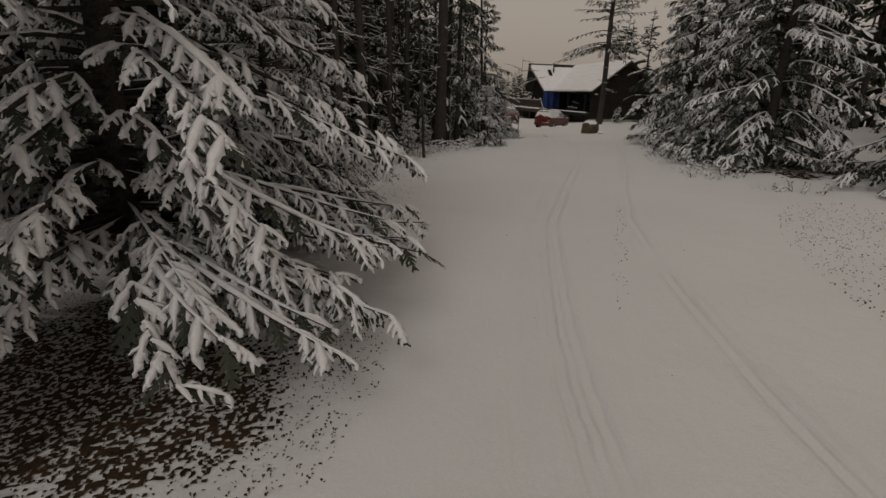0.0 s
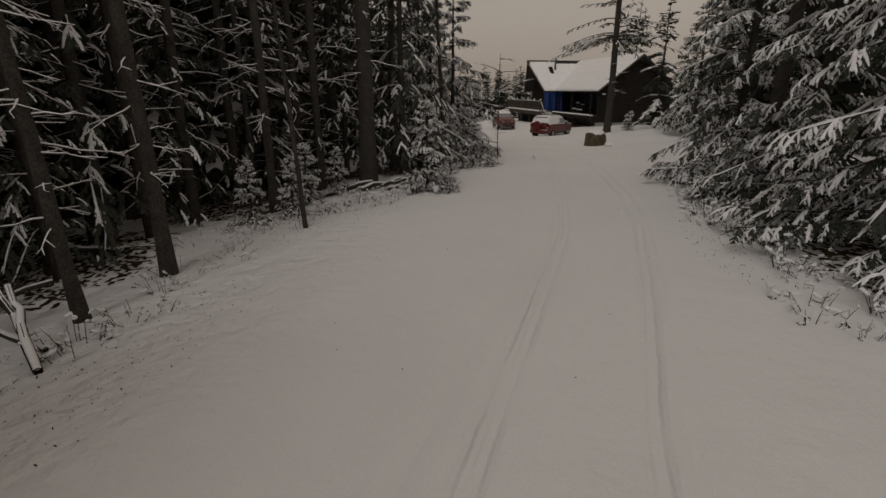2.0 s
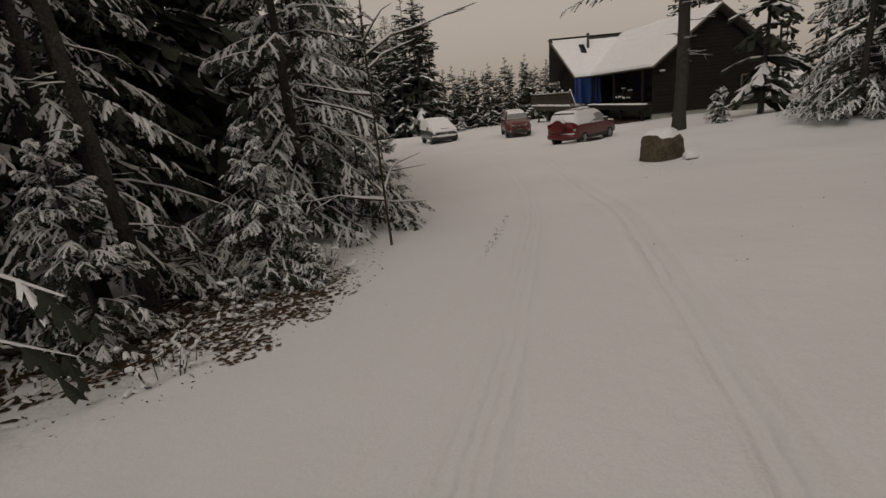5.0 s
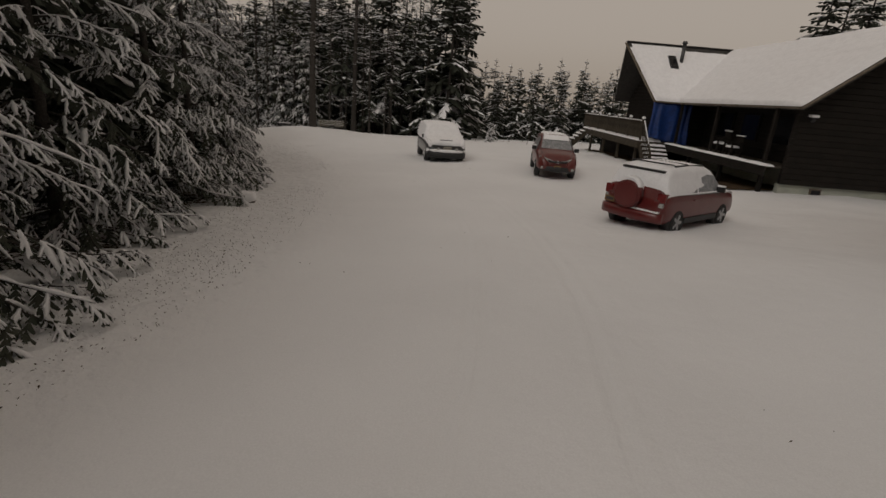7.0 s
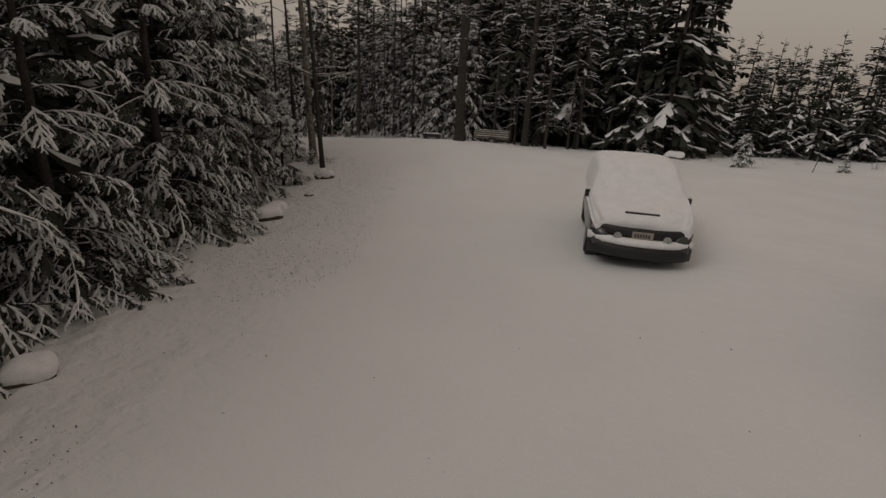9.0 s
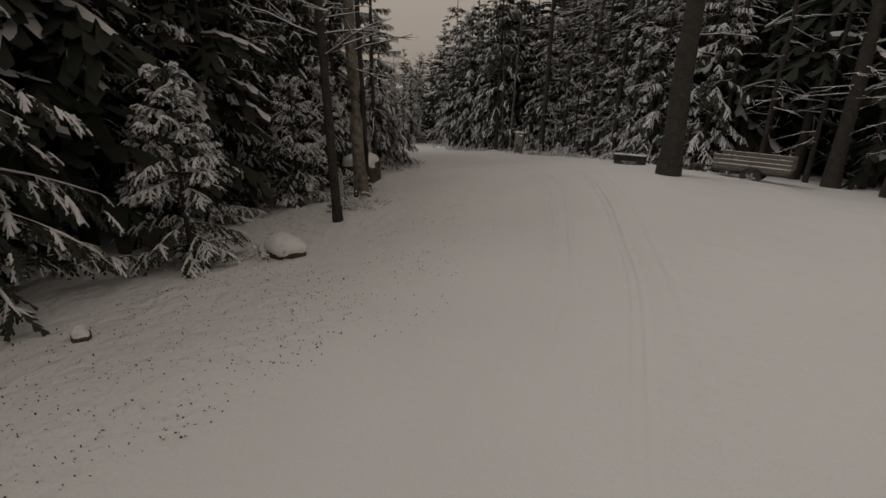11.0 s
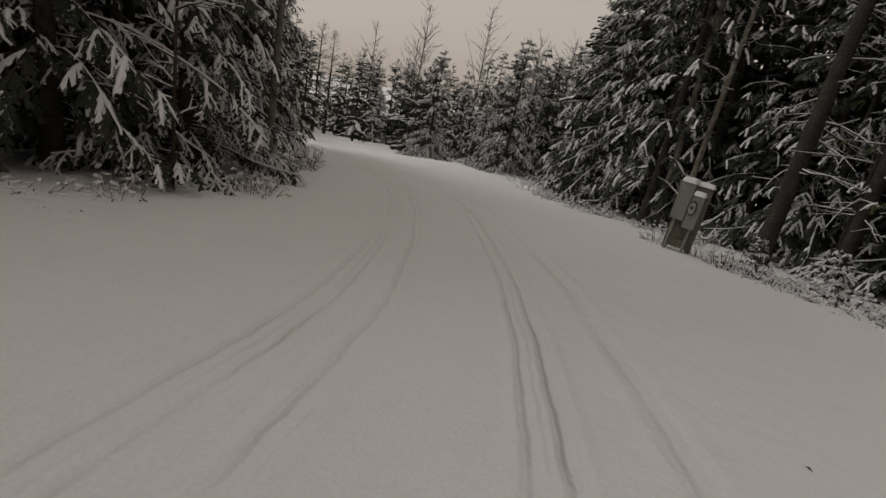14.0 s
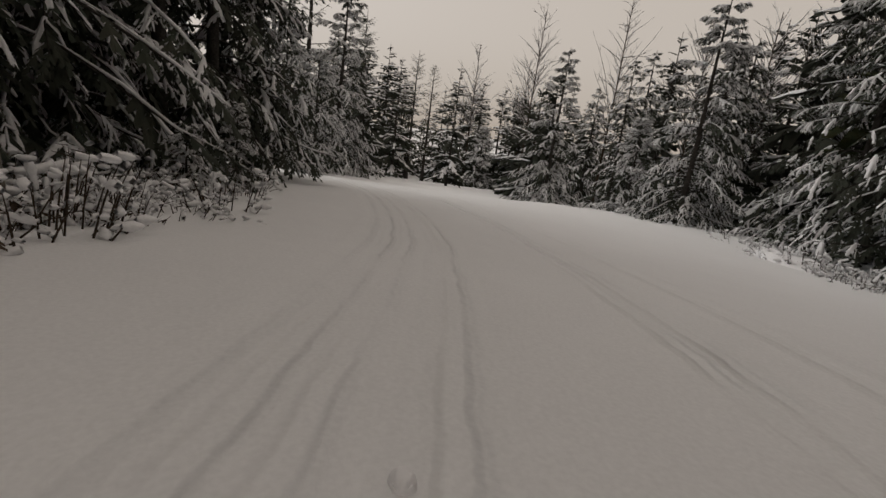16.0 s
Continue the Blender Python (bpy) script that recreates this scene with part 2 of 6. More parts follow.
def box_bm(bm, x0, x1, y0, y1, z0, z1, bevel=0.0):
    r = bmesh.ops.create_cube(bm, size=1.0)
    for v in r["verts"]:
        v.co = Vector((x0 + (v.co.x + 0.5) * (x1 - x0), y0 + (v.co.y + 0.5) * (y1 - y0), z0 + (v.co.z + 0.5) * (z1 - z0)))
    if bevel:
        edges = list({e for v in r["verts"] for e in v.link_edges})
        bmesh.ops.bevel(bm, geom=edges, offset=bevel, segments=2, affect="EDGES", profile=0.7)
    return bm


def box(x0, x1, y0, y1, z0, z1, bevel=0.0):
    return box_bm(bmesh.new(), x0, x1, y0, y1, z0, z1, bevel)


def bar(p, q, w, h, bevel=0.0):
    """A beam of section w x h from p to q."""
    p, q = Vector(p), Vector(q)
    d = q - p
    bm = box(-w / 2, w / 2, -h / 2, h / 2, 0, d.length, bevel)
    bm.transform(Matrix.Translation(p) @ d.to_track_quat("Z", "Y").to_matrix().to_4x4())
    return bm


def rod(p, q, r0, r1=None, seg=10):
    p, q = Vector(p), Vector(q)
    d = q - p
    bm = bmesh.new()
    bmesh.ops.create_cone(bm, cap_ends=True, segments=seg, radius1=r0, radius2=r0 if r1 is None else r1, depth=d.length)
    bm.transform(Matrix.Translation((p + q) / 2) @ d.to_track_quat("Z", "Y").to_matrix().to_4x4())
    for f in bm.faces:
        f.smooth = len(f.verts) == 4
    return bm

# ---- ground ----
CONTROL = [(0, -8, .6), (0, 0, .6), (4, 10, .8), (7, 20, .9), (12, 30, .5), (15, 40, .1), (16, 50, -.2), (14, 58, -.4), (8.8, 49, -.6), (7.6, 60, -.9), (9, 68, -.85),
           (0.6, 67.8, -1.5), (-1.25, 69.85, -1.5), (-3.0, 71.5, -1.5), (-5.3, 73.0, -1.86), (-1.2, 68.7, -1.8), (-0.2, 70.65, -1.46), (4, 74, -1.05), (-7.9, 75.8, -1.95), (-10.9, 78.9, -2.38), (-11.4, 86.6, -2.46),
           (-10.8, 88.1, -2.5), (-6, 81, -1.8), (-13.7, 81.7, -2.52), (-16.7, 80.35, -2.85), (-21.0, 89.3, -3.5), (-25.2, 87.9, -3.55), (-33.8, 86.5, -4.7), (-30.9, 77.5, -4.2)]
CONTROL += [(-46.6, 84.8, -5.8), (-55.3, 79.5, -6.9), (-90, 76, -9.5), (18, 85, -1.3), (21.6, 86, -1.2), (18.5, 57, -.2), (21, 49.8, -.32), (22, 42, .6), (19, 38, .1), (1.5, 79.1, -.75), (2.6, 83.2, -1.3), (-1.7, 82.7, -1.3), (25, 30, 1.0), (-10, 10, -.5),
            (-10, 40, -.8), (-15, 60, -1.8), (20, 10, 1.2), (35, 50, 0.3), (35, 20, 1.5), (28.5, 49.6, 0.35), (32, 49.6, 0.4)]
CP = np.array(CONTROL, float)


def spline_weights(c, reg=0.5):
    n = len(c)
    d = np.linalg.norm(c[:, None, :2] - c[None, :, :2], axis=2)
    k = d * d * np.log(d + 1e-9) + reg * np.eye(n)
    p = np.c_[np.ones(n), c[:, :2]]
    return np.linalg.solve(np.block([[k, p], [p.T, np.zeros((3, 3))]]), np.r_[c[:, 2], 0, 0, 0])


GW = spline_weights(CP)
LANE = np.array([(0.6, -12), (1.2, -2), (2.6, 5), (5.2, 12), (8.6, 20), (11.8, 29), (13.8, 37), (14.6, 45), (13.4, 54), (10.6, 62), (6.0, 70.3), (1.0, 76.2), (-5, 80.2), (-9, 81.5), (-13.5, 82.2), (-18, 82.3),
                 (-23, 81.3), (-28, 79.3), (-34, 76), (-42, 70.5), (-55, 60), (-70, 46)], float)


def resample(line, step=0.4):
    d = np.r_[0, np.cumsum(np.linalg.norm(np.diff(line, axis=0), axis=1))]
    s = np.arange(0, d[-1], step)
    out = np.c_[np.interp(s, d, line[:, 0]), np.interp(s, d, line[:, 1])]
    for _ in range(60):
        out[1:-1] = 0.25 * out[:-2] + 0.5 * out[1:-1] + 0.25 * out[2:]
    return out


LANE = resample(LANE)
LANE_T = np.gradient(LANE, axis=0)
LANE_T /= np.linalg.norm(LANE_T, axis=1, keepdims=True)


def lane_offset(x, y):
    """Signed distance from the middle of the driveway, to the right positive."""
    x, y = np.atleast_1d(np.asarray(x, float)).ravel(), np.atleast_1d(np.asarray(y, float)).ravel()
    out = np.empty(len(x))
    for a in range(0, len(x), 20000):
        dx, dy = x[a:a + 20000, None] - LANE[None, :, 0], y[a:a + 20000, None] - LANE[None, :, 1]
        i = np.argmin(dx * dx + dy * dy, axis=1)
        r = np.arange(len(i))
        out[a:a + 20000] = dx[r, i] * LANE_T[i, 1] - dy[r, i] * LANE_T[i, 0]
    return out


def heights(x, y):
    x, y = np.atleast_1d(np.asarray(x, float)).ravel(), np.atleast_1d(np.asarray(y, float)).ravel()
    z = np.empty(len(x))
    for a in range(0, len(x), 20000):
        xs, ys = x[a:a + 20000], y[a:a + 20000]
        d = np.hypot(xs[:, None] - CP[None, :, 0], ys[:, None] - CP[None, :, 1])
        z[a:a + 20000] = (d * d * np.log(d + 1e-9)) @ GW[:len(CP)] + GW[-3] + GW[-2] * xs + GW[-1] * ys
    far = np.clip((np.hypot(x - 5, y - 45) - 55) / 60, 0, 1)
    z = z * (1 - far) + np.clip(z, -13.0, 2.5) * far
    off = np.abs(lane_offset(x, y))
    rough = np.clip((off - 3.0) / 3.0, 0.12, 1)
    wave = (np.sin(x * 1.7 + 0.6 * np.sin(y * 1.1)) * np.sin(y * 1.35 + 0.8 * np.sin(x * 0.9)) * 0.035
            + np.sin(x * 0.53 + y * 0.31) * np.sin(y * 0.47 - x * 0.22 + 1) * 0.06)
    return z + wave * rough


def gz(x, y):
    return float(heights(x, y)[0])


def axis_steps(lo, hi, a, b, fine, coarse):
    mid = list(np.arange(a, b, fine))
    left, right, s, p = [], [], fine, a
    while p > lo:
        s = min(s * 1.18, coarse)
        p -= s
        left.append(p)
    s, p = fine, b
    while p < hi:
        right.append(p)
        s = min(s * 1.18, coarse)
        p += s
    return np.array(left[::-1] + mid + right)


gx, gy = axis_steps(-700, 700, -30, 27, 0.26, 40), axis_steps(-600, 800, 0, 90, 0.26, 40)
mx, my = np.meshgrid(gx, gy)
gzv = heights(mx.ravel(), my.ravel())
idx = np.arange(mx.size).reshape(mx.shape)
quads = np.stack([idx[:-1, :-1], idx[:-1, 1:], idx[1:, 1:], idx[1:, :-1]], -1).reshape(-1, 4)
ground_mesh = quad_mesh("ground", np.c_[mx.ravel(), my.ravel(), gzv], quads, M_GROUND)
lane_attr = ground_mesh.attributes.new("lane", "FLOAT", "POINT")
gxv, gyv = mx.ravel(), my.ravel()
away = np.clip((gyv - 66) / 8, 0, 1) * (gxv < 14)
shift = np.interp(gyv, (0, 8, 12, 16, 25, 31, 38, 45), (-0.6, -0.29, 0.3, 0.7, 0.6, 0.5, 0.2, 0.1)) * (1 - away)
lane_attr.data.foreach_set("value", (np.clip(lane_offset(gxv, gyv), -60, 60) - shift).astype(np.float32))
far_attr = ground_mesh.attributes.new("far_lane", "FLOAT", "POINT")
far_attr.data.foreach_set("value", away.astype(np.float32))
near_attr = ground_mesh.attributes.new("near_lane", "FLOAT", "POINT")
near_attr.data.foreach_set("value", ((1 - away) * np.interp(gyv, (0, 30, 38, 50, 62), (1, 1, 0.6, 0.25, 0.1))).astype(np.float32))
ground = tagged(new("ground", ground_mesh), "snow-covered driveway, clearing and forest floor with faint wheel tracks", "ground", "", "structure")

# ---- trees ----
def fans(lines, width, rng, lift=0.0, droop=0.35, shrink=1.0, web=0.14, blunt=0.42):
    """Fringed sprays along many polylines: a ridge, webs on both sides, and a blunt finger for every segment."""
    m, n, _ = lines.shape
    K = n - 1
    t = np.gradient(lines, axis=1)
    t /= np.linalg.norm(t, axis=2, keepdims=True) + 1e-9
    side = np.cross(t, np.array([0, 0, 1.0]))
    side /= np.linalg.norm(side, axis=2, keepdims=True) + 1e-9
    s = np.linspace(0, 1, n)
    w = width[:, None] * (0.5 + 0.5 * np.sin(np.pi * (0.12 + 0.72 * s)))[None] * (1.08 - 0.6 * s)[None] * shrink
    z = np.array([0, 0, 1.0])
    ridge = lines + z * (lift * (0.4 + 0.6 * np.sin(np.pi * np.clip(s + 0.05, 0, 1))))[None, :, None] * rng.uniform(0.6, 1.4, (m, n, 1))
    cols = [ridge]
    seg = np.linalg.norm(lines[:, 1:] - lines[:, :-1], axis=2)
    wm = 0.5 * (w[:, 1:] + w[:, :-1])
    for sg in (1.0, -1.0):
        notch = lines + side * (sg * web * w)[..., None] + z * (0.55 * lift - 0.05 * w)[..., None] * rng.uniform(0.6, 1.4, (m, n, 1))
        far = wm * rng.uniform(0.45, 1.4, (m, K))
        base = 0.5 * (lines[:, 1:] + lines[:, :-1]) + t[:, :-1] * (0.55 * far)[..., None]
        tip = base + side[:, :-1] * (sg * far)[..., None] - z * (droop * far * rng.uniform(0.4, 1.6, (m, K)))[..., None] + z * lift * 0.25
        tip2 = tip + t[:, :-1] * (blunt * seg)[..., None] - side[:, :-1] * (sg * 0.12 * far)[..., None]
        cols += [notch, tip, tip2]
    v = np.concatenate(cols, axis=1)
    per = v.shape[1]
    k = np.arange(K)
    qs, off = [], n
    for sg in (0, 1):
        N, T, T2 = off, off + n, off + n + K
        qa = np.stack([k, N + k, N + k + 1, k + 1], -1)
        qb = np.stack([N + k, T + k, T2 + k, N + k + 1], -1)
        qs += [qa, qb] if sg == 0 else [qa[:, ::-1], qb[:, ::-1]]
        off += n + 2 * K
    q = np.concatenate(qs)[None] + (np.arange(m) * per)[:, None, None]
    v = v.reshape(-1, 3)
    return v, q.reshape(-1, 4)


def fingers(lines, width, rng, thick=1.0, sides=3, pts=3):
    """Short fat fingers of snow on both sides of every twig, drooping and blunt."""
    m, n, _ = lines.shape
    t = np.gradient(lines, axis=1)
    t /= np.linalg.norm(t, axis=2, keepdims=True) + 1e-9
    side = np.cross(t, np.array([0, 0, 1.0]))
    side /= np.linalg.norm(side, axis=2, keepdims=True) + 1e-9
    out = []
    for sg in (1.0, -1.0):
        k = np.arange(1, n)
        d = 0.62 * t[:, k] + sg * 0.78 * side[:, k]
        d += rng.normal(0, 0.22, d.shape)
        d[..., 2] -= rng.uniform(0.1, 1.0, (m, n - 1))
        far = width[:, None] * np.linspace(1.05, 0.55, n - 1)[None] * rng.uniform(0.45, 1.35, (m, n - 1))
        s = np.array([0.0, 0.6, 1.0]) if pts == 3 else np.array([0.0, 0.95])
        f = rng.uniform(0.0, 0.9, (m, n - 1, 1))
        root = lines[:, k] * (1 - f) + lines[:, k - 1] * f
        line = root[:, :, None] + d[:, :, None] * (far[..., None] * s)[..., None]
        line[..., 2] += np.array([0.015, 0.022, 0.0]) if pts == 3 else np.array([0.018, 0.006])
        out.append(line.reshape(-1, pts, 3))
    out = np.concatenate(out)
    r = thick * rng.uniform(0.014, 0.034, (len(out), 1)) * np.array([1.0, 1.1, 0.45] if pts == 3 else [1.05, 0.75]) * rng.uniform(0.8, 1.2, (len(out), pts))
    return tubes(out, r, sides, 0.85)


def spruce_meshes(seed, H, R, hb, boughs, nb, nf, snow=1.0, droop=0.35, trunk_r=0.12, needle=None, sparse=0.0, floor=0.0):
    """Trunk, needles and snow of a spruce: boughs in whorls, side twigs, and fingers on the twigs."""
    rng = np.random.default_rng(seed)
    B = boughs
    u = np.sort(rng.random(B) ** {3: 1.7, 2: 1.25}.get(nf, 1.0))
    z0 = hb + u * (H - hb) * 0.985
    az = np.arange(B) * 2.39996 + rng.normal(0, 0.35, B)
    L = R * (1 - u) ** 0.62 * rng.uniform(0.72, 1.05, B) + 0.12
    L *= 1 - sparse * (rng.random(B) < 0.4) * rng.random(B)
    e0 = 0.25 + 0.55 * u - droop * 0.6 + rng.normal(0, 0.08, B)
    n = 6 if nf else nb + 3
    s = np.linspace(0, 1, n)
    out = np.stack([np.cos(az), np.sin(az), np.zeros(B)], 1)
    zz = e0[:, None] * s - (droop + 0.25 * (1 - u))[:, None] * s ** 2 * 1.1 + 0.14 * s ** 4
    bend = rng.normal(0, 0.14, B)[:, None] * s ** 2
    perp = np.stack([-np.sin(az), np.cos(az), np.zeros(B)], 1)
    axis = L[:, None, None] * (s[None, :, None] * out[:, None] + bend[:, :, None] * perp[:, None])
    axis[:, :, 2] = z0[:, None] + L[:, None] * zz
    low = floor + 0.22 + 0.25 * rng.random(B)[:, None] if H > 3 else 0.06
    axis[:, :, 2] = np.where(axis[:, :, 2] < 2 * low, low * (1 + np.exp(np.minimum(axis[:, :, 2] / low - 2, 0))), axis[:, :, 2])
    green, white, wood = Heap(), Heap(), Heap()
    step = 1 if nf > 1 else 2
    wood.add(tubes(axis[:, ::step], 0.004 + 0.012 * L[:, None] * (1.05 - s[::step])[None], 3))
    # side twigs
    ks = np.linspace(0.22, 0.97, nb)
    ks = np.clip(np.repeat(ks, 2)[None] + rng.normal(0, 0.025, (B, 2 * nb)), 0.12, 1)
    sign = np.tile([1.0, -1.0], nb)[None]
    idx = ks * (n - 1)
    i0 = np.clip(idx.astype(int), 0, n - 2)
    f = (idx - i0)[..., None]
    rows = np.arange(B)[:, None]
    p = axis[rows, i0] * (1 - f) + axis[rows, i0 + 1] * f
    t = axis[rows, i0 + 1] - axis[rows, i0]
    t /= np.linalg.norm(t, axis=2, keepdims=True) + 1e-9
    side = np.cross(t, np.array([0, 0, 1.0]))
    side /= np.linalg.norm(side, axis=2, keepdims=True) + 1e-9
    ang = rng.normal(0.85, 0.26 if nf > 1 else 0.15, (B, 2 * nb)) - 0.25 * ks
    d = np.cos(ang)[..., None] * t + (np.sin(ang) * sign)[..., None] * side
    d[..., 2] -= 0.05 + 0.2 * droop + rng.random((B, 2 * nb)) * 0.25
    lb = np.minimum(L[:, None] * 0.40 * (1.12 - ks) + 0.12, {3: 0.27, 2: 0.30}.get(nf, 0.36)) * rng.uniform(0.7, 1.15, (B, 2 * nb))
    m = {3: 5, 2: 4, 1: 4}[max(nf, 1)]
    w = np.linspace(0, 1, m)
    tw = p[:, :, None] + d[:, :, None] * (lb[..., None] * w)[..., None]
    tw[..., 2] -= lb[..., None] * (0.28 if nf > 2 else 0.5) * w ** 2 * (0.6 + droop)
    tw = tw.reshape(-1, m, 3)
    lbf = lb.reshape(-1)
    if nf:
        fw = lbf * (rng.uniform(0.16, 0.26, len(tw)) if nf > 2 else rng.uniform(0.15, 0.25, len(tw))) + 0.03
        if nf > 1:
            j = np.linspace(0, m - 1, 6 if R > 2.5 else 5)
            j0 = np.minimum(j.astype(int), m - 2)
            fine = tw[:, j0] * (1 - (j - j0))[None, :, None] + tw[:, j0 + 1] * (j - j0)[None, :, None]
            green.add(fans(fine, fw * 1.05, rng, 0.0, 0.4, 1.0, 0.10, 0.3))
        else:
            green.add(fans(tw, fw, rng, 0.0, 0.4, 1.08))
        has = rng.random(len(tw)) < np.repeat(rng.uniform(0.8 if nf > 2 else 0.25, 1.0, B), 2 * nb) * 0.92 * snow
        if nf > 2:
            white.add(fingers(tw[has], fw[has], rng))
            white.add(tubes(tw[has] + np.array([0, 0, 0.02]), fw[has][:, None] * rng.uniform(0.2, 0.5, (has.sum(), m)) * np.array([0.7, 1.1, 1.2, 1.0, 0.5]), 4, 0.65))
        else:
            full = has & (rng.random(len(tw)) < (0.8 if nf > 1 else 0.0))
            if full.any():
                white.add(fingers(tw[full], fw[full] * 1.25, rng, 0.95, 3, 3 if R > 2.5 else 2))
            r = (0.008 + 0.055 * lbf[has])[:, None] * rng.uniform(0.5, 1.4, (has.sum(), 1)) * rng.uniform(0.6, 1.4, (has.sum(), m)) * np.interp(w, [0, 0.35, 0.75, 1], [0.7, 1.1, 1.15, 0.5])
            white.add(tubes(tw[has] + np.array([0, 0, 0.012]), r, 4, 0.7))
            rest = has & ~full
            white.add(fans(tw[rest] + np.array([0, 0, 0.012]), fw[rest] * rng.uniform(0.6, 1.15, rest.sum()), rng, 0.04, 0.8, 0.95, 0.3, 0.4))
        hv = rng.random(B) < 0.45 * snow
        ax = axis[hv].copy()
        br = np.clip(0.012 * L[hv], 0.008, 0.026)[:, None] * np.interp(s, [0, 0.3, 0.6, 0.85, 1], [0.4, 1.0, 1.2, 1.1, 0.5]) * rng.uniform(0.3, 1.4, (hv.sum(), n))
        ax[..., 2] += br * 0.5 + 0.01
        white.add(tubes(ax, br, 5, 0.7, 0.0))
    else:
        bw = L * (rng.uniform(0.15, 0.25, B) if nb > 1 else rng.uniform(0.18, 0.3, B)) + 0.08
        green.add(fans(axis, bw, rng, 0.0, 0.5, 1.12))
        hang = axis[::2].copy()
        hang[..., 2] -= 0.10 + 0.12 * rng.random((len(hang), 1))
        green.add(fans(hang, bw[::2] * 0.85, rng, 0.0, 1.1, 1.0))
        has = rng.random(B) < snow
        white.add(fans(axis[has] + np.array([0, 0, 0.02]), bw[has] * rng.uniform(0.45, 0.85, has.sum()), rng, 0.06, 0.5, 0.95, 0.2))
    # leader and trunk
    zt = np.linspace(-0.25, H, 9)
    tr = np.zeros((1, 9, 3))
    tr[0, :, 2] = zt
    tr[0, 1:, :2] += rng.normal(0, 0.012 * H / 8, (8, 2)).cumsum(0)
    wood_r = trunk_r * (1.02 - np.clip(zt / H, 0, 1)) ** 0.85 * np.where(zt < 0, 1.35, 1.0)
    trunk = Heap()
    trunk.add(tubes(tr, wood_r[None] + 0.006, 9))
    return (trunk.mesh("trunk", M_BARK), green.mesh("crown", needle or M_NEEDLE), white.mesh("snow", M_CAP), wood.mesh("branchwork", M_BARK))


def dead_limbs(seed, z0, z1, count, length, trunk_r, H, snow=True, up=-0.1, forks=2):
    """Bare limbs with side shoots, and the snow that lies on them."""
    rng = np.random.default_rng(seed)
    z = rng.uniform(z0, z1, count)
    az = rng.uniform(0, 2 * np.pi, count)
    L = length * rng.uniform(0.4, 1.2, count)
    if up > 0.5:
        L *= 1.15 - 0.85 * (z - z0) / (z1 - z0)
    n = 5
    s = np.linspace(0, 1, n)
    out = np.stack([np.cos(az), np.sin(az), np.zeros(count)], 1)
    line = (L[:, None] * s)[..., None] * out[:, None]
    line[..., :2] += (rng.normal(0, 0.05, (count, n, 2)) * L[:, None, None] * s[None, :, None]).cumsum(1)
    e = rng.normal(up, 0.18 + 0.25 * (up > 0.5), count)
    line[..., 2] = z[:, None] + L[:, None] * (e[:, None] * s - 0.12 * s ** 2) + rng.normal(0, 0.015, (count, n)) * L[:, None]
    r = (0.007 + 0.008 * L)[:, None] * (1.08 - s)
    wood, white = Heap(), Heap()
    wood.add(tubes(line, r, 4))
    if snow:
        c = line.copy()
        c[..., 2] += r * 1.0 + 0.004
        white.add(tubes(c, r * 1.0 + 0.003, 4, 0.8))
    for k in range(forks):
        i = rng.integers(1, n - 1, count)
        p = line[np.arange(count), i]
        d = line[np.arange(count), i + 1] - p
        d /= np.linalg.norm(d, axis=1, keepdims=True)
        sd = np.cross(d, np.array([0, 0, 1.0])) * rng.choice([-1, 1], count)[:, None]
        dd = d * 0.7 + sd * 0.7 + np.array([0, 0, 0.15]) * rng.normal(0.3, 1, count)[:, None]
        x = np.linspace(0, 1, 3)
        l2 = L * rng.uniform(0.2, 0.5, count)
        sub = p[:, None] + dd[:, None] * (l2[:, None] * x)[..., None]
        r2 = (0.004 + 0.004 * L)[:, None] * np.array([1, 0.8, 0.3])
        wood.add(tubes(sub, r2, 3))
        if snow:
            c = sub.copy()
            c[..., 2] += r2 + 0.004
            white.add(tubes(c, r2 + 0.003, 4, 0.8))
    return wood, white


def trunk_mesh(seed, H, r, mat, lean=0.0, top=0.35, sides=10, bend=0.05):
    rng = np.random.default_rng(seed)
    n = 12
    z = np.linspace(0, 1, n)
    line = np.zeros((1, n, 3))
    line[0, :, 2] = -0.3 + z * (H + 0.3)
    line[0, :, 0] = lean * H * z
    line[0, 1:, :2] += rng.normal(0, bend * H / 40, (n - 1, 2)).cumsum(0)
    rad = r * (1 - (1 - top) * z) * np.where(z < 0.06, 1.3, 1.0) * rng.uniform(0.94, 1.06, n)
    h = Heap()
    h.add(tubes(line, rad[None], sides))
    return h.mesh("trunk", mat), line[0]


def conifer(kind_name, meshes, label, category, m, group=""):
    ob = thing(kind_name, label, category, m, group)
    part("trunk", meshes[0], M_BARK, ob)
    c = tagged(part("crown", meshes[1], M_NEEDLE, ob), kind="stuff")
    tagged(part("snow", meshes[2], M_CAP, c), "white snow lying on the boughs", kind="stuff")
    tagged(part("branchwork", meshes[3], M_BARK, ob), kind="stuff")
    return ob


